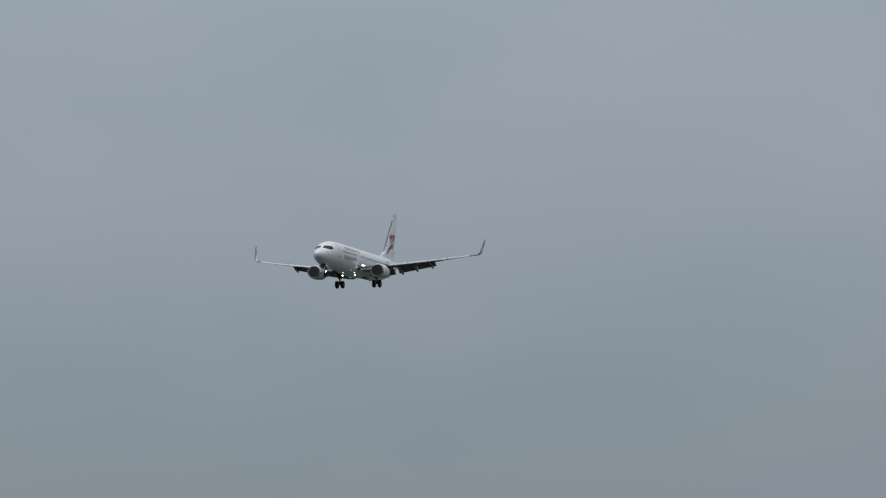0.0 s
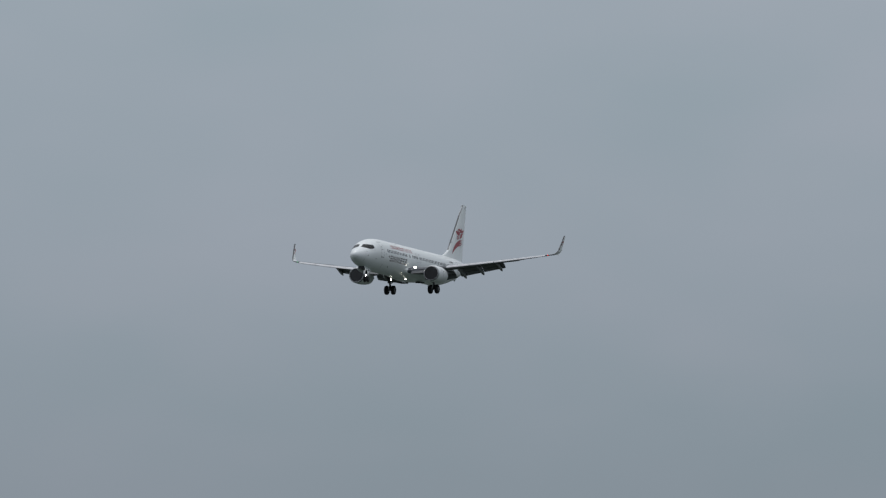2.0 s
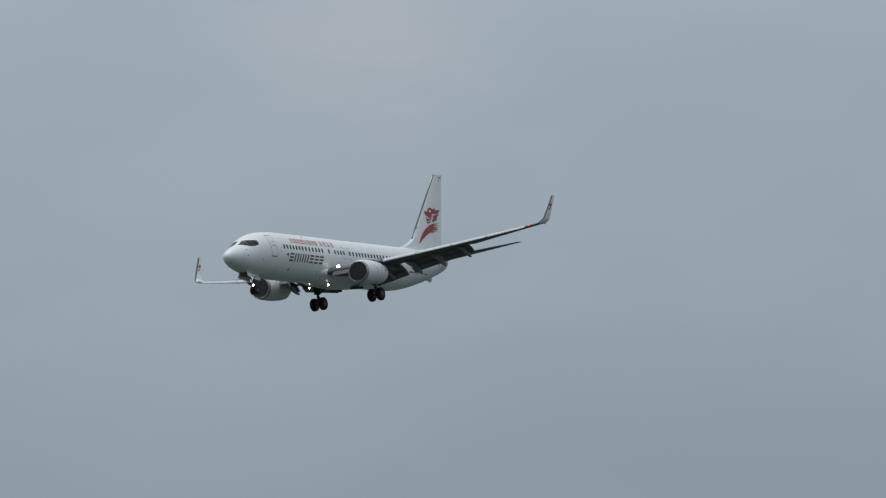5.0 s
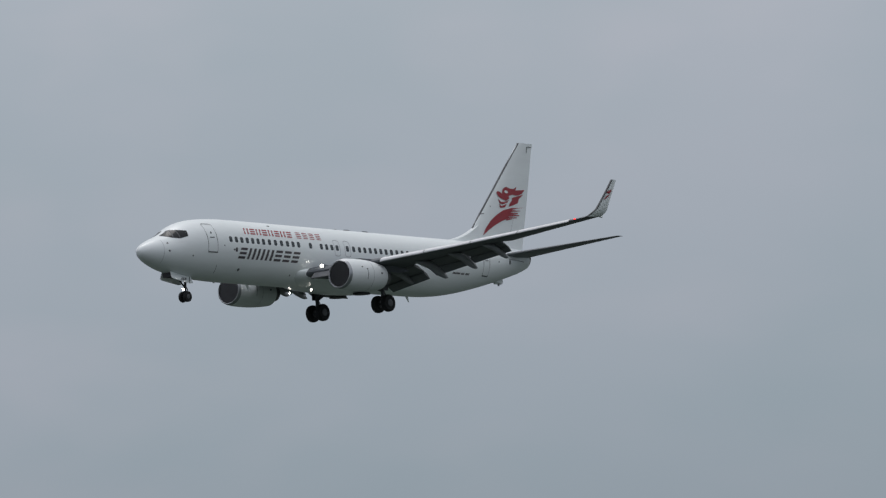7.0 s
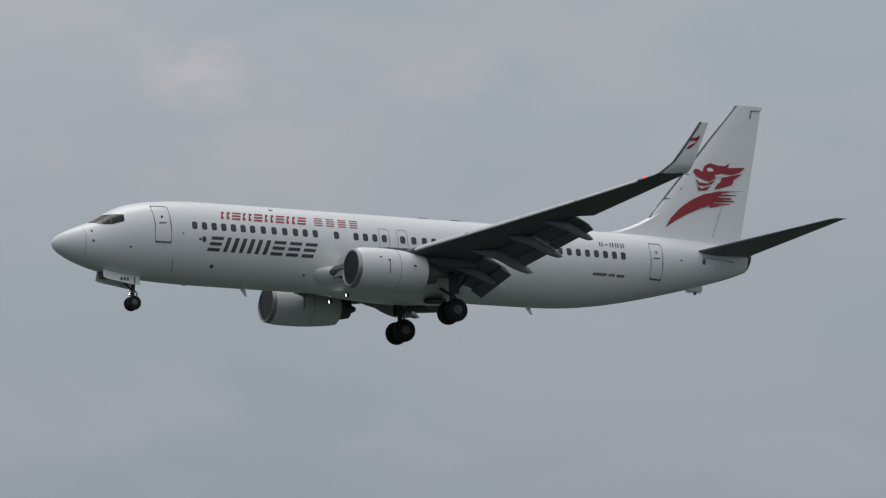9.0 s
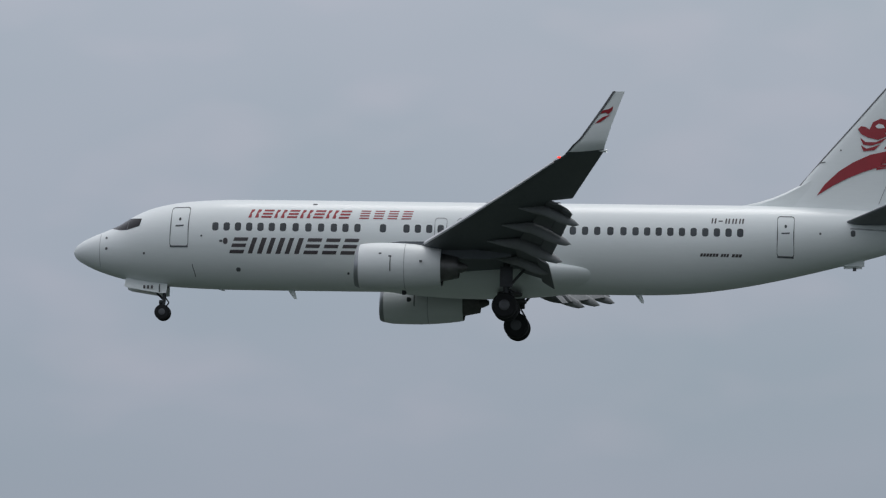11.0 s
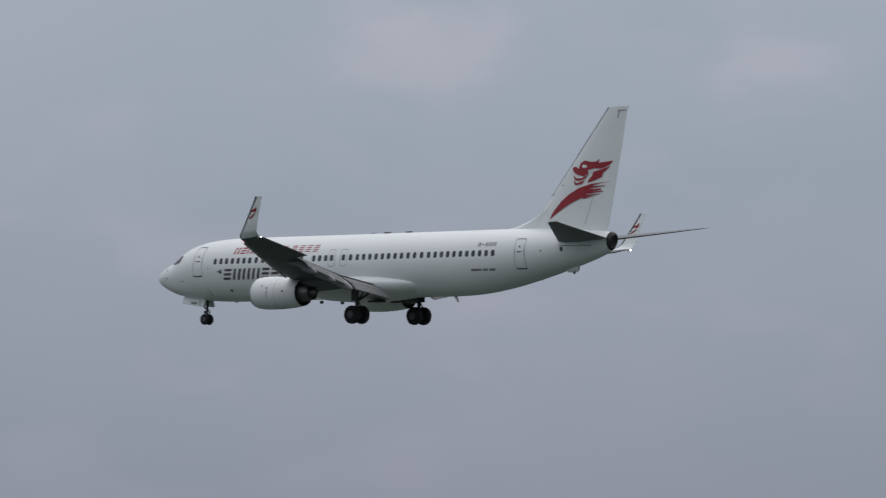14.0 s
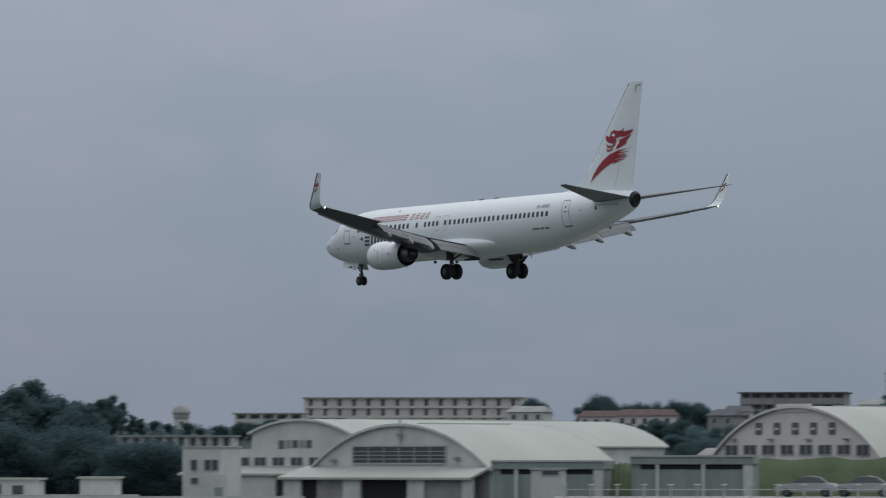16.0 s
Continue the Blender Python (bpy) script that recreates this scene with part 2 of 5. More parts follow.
# ---- the airliner: x ahead, y to its left, z up; s is the distance behind the nose ----
NOSE = 18.0
BODY = [  # s, crown, keel, half width
    (0.0, -0.53, -0.57, 0.02), (0.06, -0.38, -0.74, 0.19), (0.22, -0.21, -0.92, 0.40), (0.55, 0.0, -1.12, 0.65), (1.0, 0.21, -1.33, 0.90),
    (1.6, 0.45, -1.54, 1.15), (2.1, 0.68, -1.68, 1.31), (2.8, 1.12, -1.83, 1.50), (3.5, 1.43, -1.94, 1.64), (4.5, 1.67, -2.03, 1.77),
    (5.6, 1.80, -2.09, 1.84), (7.2, 1.88, -2.13, 1.88), (16.0, 1.88, -2.13, 1.88), (25.5, 1.88, -2.13, 1.88), (27.5, 1.88, -2.04, 1.86),
    (29.5, 1.88, -1.78, 1.79), (31.5, 1.86, -1.38, 1.63), (33.5, 1.80, -0.90, 1.36), (35.5, 1.70, -0.36, 0.99), (36.8, 1.60, 0.04, 0.68), (37.55, 1.50, 0.34, 0.46)]


def body_ring(s):
    top, low, half = lerp_table(BODY, s)
    mid = low + (top - low) * 0.531
    return top, low, half, mid


def side_y(s, z):
    """Half width of the body at station s and height z."""
    top, low, half, mid = body_ring(s)
    h = (top - mid) if z > mid else (mid - low)
    return half * math.sqrt(max(0.0, 1 - ((z - mid) / h) ** 2))


def on_side(s, z, side, out):
    """A point on the body's skin, lifted off it by out; slopes round towards the crown."""
    y = side_y(s, z)
    e = 0.02
    dz = (side_y(s, z + e) - side_y(s, z - e)) / (2 * e)
    n = Vector((0, 1, -dz)).normalized()
    return (NOSE - s, side * (y + n.y * out), z + n.z * out)


def skin_patch(outline, side, out=0.012, rows=1):
    """A thin plate on the body's side: outline of (s, z) corners, a closed loop."""
    bm = bmesh.new()
    vo = [bm.verts.new(on_side(s, z, side, out)) for s, z in outline]
    vi = [bm.verts.new(on_side(s, z, side, -0.03)) for s, z in outline]
    bm.faces.new(vo)
    for i in range(len(vo)):
        j = (i + 1) % len(vo)
        bm.faces.new((vo[i], vo[j], vi[j], vi[i]))
    return bm


def rounded(s0, s1, z0, z1, r, n=3):
    pts = []
    for cx, cz, a0 in ((s1 - r, z1 - r, 0), (s0 + r, z1 - r, 90), (s0 + r, z0 + r, 180), (s1 - r, z0 + r, 270)):
        for i in range(n + 1):
            a = radians(a0 + 90 * i / n)
            pts.append((cx + r * math.cos(a), cz + r * math.sin(a)))
    return pts


def seam_loop(outline, side, w=0.03, out=0.008):
    """A thin raised line along a closed outline on the body's side."""
    c = Vector((sum(p[0] for p in outline) / len(outline), sum(p[1] for p in outline) / len(outline)))
    bm = bmesh.new()
    loops = []
    for k in (0, 1):
        loop = []
        for s, z in outline:
            d = Vector((s, z)) - c
            d = d - d.normalized() * (w * k)
            loop.append(on_side(c.x + d.x, c.y + d.y, side, out))
        loops.append(loop)
    a = [bm.verts.new(p) for p in loops[0]]
    b = [bm.verts.new(p) for p in loops[1]]
    for i in range(len(a)):
        j = (i + 1) % len(a)
        bm.faces.new((a[i], a[j], b[j], b[i]))
    return bm


def densify(outline, step=0.15):
    pts = []
    for (a, b), (c, d) in zip(outline, outline[1:] + outline[:1]):
        k = max(1, int(math.hypot(c - a, d - b) / step))
        pts += [(a + (c - a) * i / k, b + (d - b) * i / k) for i in range(k)]
    return pts


plane = thing("airliner", pose(0, 0, 0), "white twin-engine airliner with red tail swoosh, gear and flaps down", "aeroplane")

# body
stations = [0.0, 0.03, 0.06, 0.12, 0.22, 0.38, 0.55, 0.78] + [1.0 + 0.3 * i for i in range(22)] + [8 + 1.5 * i for i in range(12)] + [25.5 + 0.5 * i for i in range(24)] + [37.3, 37.55]
rings = []
for s in stations:
    top, low, half, mid = body_ring(s)
    ring = []
    for i in range(64):
        a = 2 * math.pi * i / 64
        c, sn = math.cos(a), math.sin(a)
        ring.append((NOSE - s, half * c, mid + sn * ((top - mid) if sn > 0 else (mid - low))))
    rings.append(ring)
fuselage = part("fuselage", loft(rings), WHITE, plane, "glossy white aluminium fuselage, slightly grimy below")

# belly fairing between the wings
rings = []
for k in range(25):
    t = k / 24
    s = 12.6 + 11.0 * t
    g = math.sin(math.pi * t) ** 0.62
    w, low = 1.2 + 1.02 * g, -1.75 - 0.62 * g
    rings.append([(NOSE - s, w * math.cos(a), -1.25 + (low + 1.25) * math.sin(a) if math.sin(a) > 0 else -1.25 - 0.75 * g * math.sin(a))
                  for a in [2 * math.pi * i / 36 for i in range(36)]])
part("belly_fairing", loft(rings), WHITE, fuselage)

# tail exhaust
rings = []
for s, k in ((37.50, 1.012), (37.58, 1.008), (37.74, 0.86), (37.80, 0.70), (37.70, 0.55)):
    top, low, half, mid = body_ring(37.55)
    rings.append([(NOSE - s - 0.10 * math.sin(a), half * k * math.cos(a), mid + k * math.sin(a) * ((top - mid) if math.sin(a) > 0 else (mid - low))) for a in [2 * math.pi * i / 32 for i in range(32)]])
part("exhaust_outlet", loft(rings), DARK, plane, "dark metal tail exhaust")
# radome joint and a belly seam
for side in (1, -1):
    bm = bmesh.new()
    zs = [body_ring(1.32)[1] + (body_ring(1.32)[0] - body_ring(1.32)[1]) * k / 30 for k in range(3, 28)]
    loft([[on_side(1.315, z, side, 0.004) for z in zs], [on_side(1.335, z, side, 0.004) for z in zs]], False, False, bm)
    part("radome_seam", bm, FAINT, fuselage)

# cabin windows
WINDOW_RUNS = [(6.59, 0.502, 7), (10.16, 0.565, 4), (12.37, 0.53, 2), (14.03, 1.0, 1), (15.07, 0.503, 4), (17.57, 0.6, 2), (18.74, 0.52, 5),
               (21.33, 0.535, 4), (23.47, 0.575, 3), (25.15, 0.508, 10)]  # first window, pitch, number
for side in (1, -1):
    for first, step, number in WINDOW_RUNS:
        for k in range(number):
            s = first + step * k
            part("cabin_window", skin_patch(rounded(s - 0.138, s + 0.138, 0.20, 0.58, 0.095), side, 0.006), GLASS, fuselage, smooth=False)
# cockpit glazing: panes curved with the skin, a side window row and the front screens


def skin_quad(a, b, c, d, side, out=0.01, n=7):
    """A pane with the corners a, b (lower), c, d (upper), bent to the skin."""
    rows = []
    for i in range(n + 1):
        u = i / n
        row = []
        for j in range(n + 1):
            v = j / n
            s0, z0 = a[0] + (b[0] - a[0]) * v, a[1] + (b[1] - a[1]) * v
            s1, z1 = d[0] + (c[0] - d[0]) * v, d[1] + (c[1] - d[1]) * v
            ss = s0 + (s1 - s0) * u
            row.append(on_side(ss, min(z0 + (z1 - z0) * u, body_ring(ss)[0] - 0.012), side, out))
        rows.append(row)
    return loft(rows, False, False)


for side in (1, -1):
    for quad in (((1.70, 0.47), (2.14, 0.30), (2.42, 0.88), (2.22, 0.84)), ((2.18, 0.29), (2.53, 0.27), (2.60, 0.86), (2.46, 0.88)),
                 ((2.57, 0.27), (3.13, 0.43), (3.20, 0.80), (2.64, 0.86))):
        part("cockpit_window", skin_quad(*quad, side), COCKPIT, fuselage, "dark cockpit window pane")

for side in (1, -1):
    for quad in (((2.11, 0.31), (2.21, 0.29), (2.49, 0.88), (2.39, 0.88)), ((2.50, 0.27), (2.60, 0.27), (2.67, 0.86), (2.57, 0.86))):
        part("window_post", skin_quad(*quad, side, 0.005), LINE, fuselage, "dark post between the cockpit panes")

# doors, hatches and small vents
for side in (1, -1):
    for s0, s1, z0, z1 in ((4.56, 5.40, -0.53, 1.35), (31.32, 32.07, -0.61, 1.22)):
        door = part("cabin_door", seam_loop(densify(rounded(s0, s1, z0, z1, 0.13)), side, 0.045), LINE, fuselage, "door with a dark outline")
        part("sill", skin_patch(densify([(s0 + 0.02, z0 - 0.02), (s1 - 0.02, z0 - 0.02), (s1 - 0.02, z0 + 0.055), (s0 + 0.02, z0 + 0.055)]), side, 0.014), LINE, door, smooth=False)
        m = (s0 + s1) / 2
        part("handle", skin_patch(densify([(m - 0.18, 0.38), (m + 0.18, 0.40), (m + 0.18, 0.46), (m - 0.18, 0.44)]), side, 0.016), LINE, door, smooth=False)
        part("porthole", skin_patch(rounded(m - 0.05, m + 0.05, 0.66, 0.80, 0.05), side, 0.014), GLASS, door, smooth=False)
    for s in (16.58, 17.57):
        part("overwing_exit", seam_loop(densify(rounded(s - 0.28, s + 0.28, -0.16, 0.92, 0.15)), side, 0.04), FAINT, fuselage)
    for s, z, w, h in ((1.62, -0.06, 0.05, 0.05), (1.65, -0.55, 0.06, 0.06), (3.4, -0.80, 0.05, 0.05), (5.98, -0.04, 0.04, 0.04), (7.62, -1.45, 0.10, 0.08), (6.86, -0.26, 0.07, 0.05), (33.2, 0.45, 0.05, 0.05), (10.9, 1.55, 0.10, 0.03), (12.5, -1.55, 0.05, 0.05)):
        part("vent", skin_patch(rounded(s - w, s + w, z - h, z + h, h * 0.9), side, 0.014), LINE, fuselage, smooth=False)
    zs = [-1.75 + 0.05 * k for k in range(11)]
    bm = loft([[on_side(5.60 + 0.05 * math.cos(k * 0.3), z, side, 0.004) for k, z in enumerate(zs)], [on_side(5.635 + 0.05 * math.cos(k * 0.3), z, side, 0.004) for k, z in enumerate(zs)]], False, False)
    part("hatch_seam", bm, LINE, fuselage)

# livery: names and marks stand as plain slanted strips of their size and weight
SLANT = 0.34
LEVELS = ((0, 1, 0.0, 0.22), (0, 1, 0.39, 0.61), (0, 1, 0.78, 1.0))
UPRIGHTS = ((0, 0.32, 0, 1), (0.66, 1, 0, 1))
FINE = ((0, 1, 0.0, 0.13), (0, 1, 0.29, 0.42), (0, 1, 0.58, 0.71), (0, 1, 0.87, 1.0))
BLOCK = ((0, 1, 0, 1),)


def marks(s0, s1, z0, z1, side, mat, shapes, fill=0.78, slant=SLANT):
    """A row of plain slanted marks from s0 to s1, each of strips laid on the skin."""
    pitch = (s1 - s0) / (len(shapes) - 1 + fill)
    for k, shape in enumerate(shapes):
        first, w, h = s0 + pitch * k, pitch * fill, z1 - z0
        bm = bmesh.new()
        for x0, x1, f0, f1 in shape:
            loop = [(x0, f0), (x1, f0), (x1, (f0 + f1) / 2), (x1, f1), (x0, f1), (x0, (f0 + f1) / 2)]
            bm.faces.new([bm.verts.new(on_side(first + x * w + (f - 0.5) * h * slant * side, z0 + f * h, side, 0.008)) for x, f in loop])
        part("livery_mark", bm, mat, fuselage, smooth=False)


for side in (1, -1):
    marks(8.08, 12.54, 0.82, 1.23, side, RED, [UPRIGHTS, LEVELS] * 4, 0.78)
    marks(12.98, 15.28, 0.82, 1.24, side, RED, [FINE] * 4, 0.68, 0.2)
    marks(7.35, 12.90, -0.79, -0.10, side, CHARCOAL, [LEVELS, UPRIGHTS, UPRIGHTS, UPRIGHTS, LEVELS, LEVELS, LEVELS], 0.76)
    part("livery_dot", skin_patch(rounded(6.96, 7.16, -0.40, -0.12, 0.095), side, 0.008), CHARCOAL, fuselage, smooth=False)
    marks(28.46, 28.66, 0.80, 1.05, side, CHARCOAL, [UPRIGHTS], 1.0, 0.1)
    marks(28.76, 28.94, 0.89, 0.95, side, CHARCOAL, [BLOCK], 1.0, 0.1)
    marks(29.06, 29.86, 0.80, 1.05, side, CHARCOAL, [UPRIGHTS] * 3, 0.66, 0.1)
    for s0, s1, n in ((28.0, 28.78, 6), (28.90, 29.24, 3), (29.38, 29.80, 3)):
        marks(s0, s1, -0.67, -0.54, side, CHARCOAL, [BLOCK] * n, 0.8)

# aerials
for s, up, h in ((9.8, -1, 0.42), (25.2, -1, 0.40), (18.2, 1, 0.09), (6.6, -1, 0.1)):
    z = 1.86 if up > 0 else -2.1
    bm = bmesh.new()
    r = [[(NOSE - s + a + d * (0.22 if up < 0 else 0.4) * (-1), y, z + up * d * h) for a, y in ((0.16 * (1 - d * 0.6), 0), (0, 0.03 * (1 - d * 0.5)), (-0.16 * (1 - d * 0.6), 0), (0, -0.03 * (1 - d * 0.5)))] for d in (0, 1)]
    part("aerial", loft(r, bm=bm), WHITE if up < 0 else LINE, fuselage, smooth=False)
for s in (19.6, 21.4):
    part("crown_aerial", box(NOSE - s - 0.28, NOSE - s + 0.28, -0.05, 0.05, 1.87, 1.96, bevel=0.03), LINE, fuselage, smooth=False)
# tail skid and drain mast
part("tail_skid", box(NOSE - 35.1, NOSE - 34.1, -0.12, 0.12, -0.86, -0.35, bevel=0.1), WHITE, fuselage)
part("drain_mast", box(NOSE - 34.75, NOSE - 34.6, -0.03, 0.03, -0.95, -0.8), LINE, fuselage, smooth=False)



# ---- wings ----
def foil(lead, trail, y, z, thick, n=(0, 0, 1), camber=0.0, wash=0.0):
    """A closed aerofoil ring from lead to trail (s), at y and z, thickened along n."""
    c = trail - lead
    n = Vector(n)
    up, down = [], []
    for u in (0.0, 0.012, 0.05, 0.12, 0.25, 0.42, 0.62, 0.82, 1.0):
        t = 5 * thick * (0.2969 * math.sqrt(u) - 0.126 * u - 0.3516 * u**2 + 0.2843 * u**3 - 0.1000 * u**4) * c
        m = camber * c * 4 * u * (1 - u)
        p = Vector((NOSE - lead - u * c, y, z + u * c * wash))
        up.append(p + n * (m + t * 1.05 + 0.006))
        down.append(p + n * (m - t * 0.95 - 0.006))
    return [tuple(p) for p in up] + [tuple(p) for p in reversed(down[1:])]


def wing_z(y):
    return -1.42 + (y - 1.2) * 0.125 + 0.0017 * (y - 1.2) ** 2


def washout(y):
    """Rise of the trailing edge over the leading edge, per metre of chord."""
    return -0.005 + 0.105 * (y - 1.9) / 15.0


def rear_z(y):
    return wing_z(y) + (flap_start(y) - wing_lead(y)) * washout(y)


def wing_lead(y):
    return 13.85 + (y - 1.9) * 0.717 if y < 4.9 else 16.0 + (y - 4.9) * 0.604


def wing_trail(y):
    return 21.5 if y < 5.6 else 21.5 + (y - 5.6) * 0.296


def flap_start(y):
    if y < 5.4:
        return 20.35
    return wing_trail(y) - (1.05 - 0.028 * (y - 5.6)) if y < 11.1 else wing_trail(y)


for side in (1, -1):
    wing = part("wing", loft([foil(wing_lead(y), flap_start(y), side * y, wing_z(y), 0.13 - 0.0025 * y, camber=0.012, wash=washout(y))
                              for y in (0.9, 1.9, 3.0, 4.0, 4.9, 5.39, 5.41, 7, 8.5, 10, 11.09, 11.11, 12.2, 13.5, 15, 16.3, 16.9)]), GREY, plane, "grey swept wing, faintly mottled all over")
    # blended winglet
    path = [(16.9, wing_z(16.9), 23.25, 24.84), (17.2, 1.06, 23.40, 24.88), (17.42, 1.27, 23.62, 24.94), (17.54, 1.51, 23.90, 25.02), (17.64, 2.09, 24.32, 25.20), (17.75, 2.84, 24.85, 25.48), (17.83, 3.45, 25.25, 25.72)]
    rr = []
    for i, (y, z, le, te) in enumerate(path):
        p, q = path[max(i - 1, 0)], path[min(i + 1, len(path) - 1)]
        d = Vector((0, side * (q[0] - p[0]), q[1] - p[1])).normalized()
        rr.append(foil(le, te, side * y, z, 0.09, (0, -d.z * side, abs(d.y)), wash=max(0.0, 0.10 - 0.03 * i)))
    # root in wing grey: shade under the white winglet's curve, put into colour
    part("wing_tip", loft(rr[:2]), GREY, wing, "curved winglet root in wing grey, shade put into the colour")
    winglet = part("winglet", loft(rr[1:]), WHITE, wing, "white upturned winglet with dark leading edge")
    for k, (f0, f1) in enumerate(((0.0, 0.06), )):
        strip = []
        for i, (y, z, le, te) in enumerate(path):
            strip.append([(NOSE - le + 0.012, side * y + o, z) for o in (-0.05, 0.05)] + [(NOSE - le - 0.09, side * y + o, z) for o in (0.065, -0.065)])
        part("leading_edge", loft(strip), LINE, winglet)
    for face in (1, -1):
        bm = bmesh.new()
        for loop in ([(24.52, 2.12), (24.66, 2.26), (24.86, 2.40), (25.16, 2.50), (25.02, 2.40), (24.90, 2.30), (24.76, 2.20)], [(24.74, 2.52), (24.82, 2.66), (25.08, 2.72), (25.26, 2.84), (25.22, 2.66), (25.06, 2.50), (24.96, 2.58)]):
            bm.faces.new([bm.verts.new((NOSE - s, side * (17.64 + (z - 2.09) * 0.14) + face * 0.062, z)) for s, z in loop])
        part("winglet_mark", bm, RED, winglet, smooth=False)
    # slats along the leading edge, run out forwards and down
    for y0, y1 in ((5.7, 8.1), (8.16, 10.7), (10.76, 13.3), (13.36, 16.2)):
        rr = []
        for y in (y0, (y0 + y1) / 2, y1):
            le, z, c = wing_lead(y), wing_z(y), 0.55 - 0.014 * y
            rr.append([(NOSE - (le + a * c), side * y, z + b * c) for a, b in ((-0.34, -0.30), (-0.44, -0.20), (-0.34, 0.0), (-0.05, 0.22), (0.45, 0.40), (0.45, 0.35), (-0.02, 0.10), (-0.24, -0.10), (-0.28, -0.26))])
        part("slat", loft(rr), SLAT, wing, "pale bare-metal leading edge slat")
    rr = []
    for y in (2.1, 4.0):
        le, z = wing_lead(y), wing_z(y)
        rr.append([(NOSE - (le + a), side * y, z + b) for a, b in ((0.10, -0.16), (-0.30, -0.50), (-0.36, -0.46), (0.02, -0.08))])
    part("leading_edge_flap", loft(rr), FLAP, wing)
    # flaps in two steps
    for y0, y1 in ((2.0, 5.2), (5.75, 8.4), (8.45, 11.0)):
        for chord, drop, tilt, off in ((0.93, 0.12, 20, -0.16), (0.58, 0.47, 36, 0.66)):
            rr = []
            for y in (y0, y1):
                k = 1.18 if y < 5.5 else 1.12 - 0.055 * (y - 5.6)
                c, sn = math.cos(radians(tilt)), math.sin(radians(tilt))
                ring = []
                for x, dz in ((0, 0.0), (0.06, 0.06), (0.3, 0.09), (1.0, 0.012), (1.0, -0.012), (0.3, -0.05), (0.06, -0.05)):
                    px, pz = x * chord * k, dz * k
                    ring.append((NOSE - (flap_start(y) + off * k + px * c + pz * sn), side * y, rear_z(y) - drop * k + 0.06 - px * sn + pz * c))
                rr.append(ring)
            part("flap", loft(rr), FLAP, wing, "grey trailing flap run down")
    # spoiler joints on the upper side, gear for the flaps below
    for y, ln, r in ((3.9, 2.4, 0.20), (6.2, 3.3, 0.24), (8.3, 3.0, 0.22), (10.5, 2.6, 0.19)):
        rings = []
        for k in range(13):
            t = k / 12
            w = r * (math.sin(math.pi * min(1.0, t * 1.25 + 0.02) * 0.5) * (1 - t**3) ** 0.5 + 0.02)
            bend = max(0.0, t - 0.45)
            s = flap_start(y) - ln * 0.48 + ln * t
            z = rear_z(y) - 0.20 - 0.10 * math.sin(t * 3.1) - bend * ln * 0.48
            rings.append([(NOSE - s, side * y + w * math.cos(a), z + w * 1.5 * math.sin(a)) for a in [2 * math.pi * i / 14 for i in range(14)]])
        part("flap_fairing", loft(rings), FAIRING, wing, "pointed grey flap track fairing")
    # lights
    part("navigation_light", turned([(-0.05, 0.045), (0.05, 0.045), (0.09, 0.02)], 12, "x", (NOSE - 23.0, side * 16.5, wing_z(16.5) + 0.04)), NAV_RED if side > 0 else NAV_GREEN, wing, "small glowing wingtip light")
    lx, ly, lz = NOSE - 24.86, side * 17.12, 1.10
    cup = part("lamp_housing", turned([(-0.14, 0.055), (0.05, 0.055), (0.2, 0.01)], 12, "x", (lx, ly, lz), caps=False), WHITE, wing)
    part("tail_light", turned([(-0.12, 0.005), (-0.12, 0.05)], 12, "x", (lx, ly, lz), caps=False), LAMP_SOFT, cup, "small white light facing aft")
    x0 = NOSE - wing_lead(2.35)
    bm = turned([(-0.5, 0.16), (0.04, 0.215), (0.04, 0.195), (-0.12, 0.19)], 18, "x", (x0 - 0.28, side * 2.35, wing_z(2.35) + 0.26), caps=False)
    housing = part("lamp_housing", bm, GREY, wing)
    part("landing_light", turned([(-0.10, 0.02), (-0.10, 0.19)], 18, "x", (x0 - 0.25, side * 2.35, wing_z(2.35) + 0.26)), LAMP, housing, "glowing landing lamp in the wing root")

    # ---- engine ----
    cy, cz, s0 = side * 4.86, -1.83, 13.3
    rings = []
    for d, r in ((0.0, 0.86), (0.03, 0.93), (0.16, 0.99), (0.5, 1.05), (1.1, 1.07), (1.8, 1.07), (2.5, 1.03), (3.1, 0.95), (3.55, 0.87), (3.72, 0.83)):
        flat = 0.93 if d < 2.6 else 0.93 + (d - 2.6) * 0.04
        rings.append([(NOSE - s0 - d - (0.05 * math.sin(a) if d < 0.05 else 0), cy + r * math.cos(a) * 1.02, cz + r * math.sin(a) * (flat if math.sin(a) < 0 else 0.98)) for a in [2 * math.pi * i / 48 for i in range(48)]])
    engine = part("engine_nacelle", loft(rings, caps=False), NACELLE, plane, "white engine nacelle with flattened base")
    rings = []
    for d, r in ((0.16, 0.992), (0.03, 0.935), (-0.01, 0.895), (0.0, 0.875), (0.06, 0.85)):
        rings.append([(NOSE - s0 - d - (0.05 * math.sin(a) if d < 0.05 else 0), cy + r * math.cos(a) * 1.022, cz + r * math.sin(a) * (0.932 if math.sin(a) < 0 else 0.982)) for a in [2 * math.pi * i / 48 for i in range(48)]])
    part("inlet_lip", loft(rings, caps=False), LIP, engine, "dull metal inlet lip")
    # duct walls near-black from the lip back, the hole's shade set as colour
    rings = []
    for d, r in ((0.06, 0.85), (0.32, 0.82), (1.0, 0.79), (1.25, 0.0)):
        rings.append([(NOSE - s0 - d, cy + max(r, 0.01) * math.cos(a), cz + max(r, 0.01) * math.sin(a) * 0.96) for a in [2 * math.pi * i / 48 for i in range(48)]])
    part("fan_duct", loft(rings), DARK, engine)
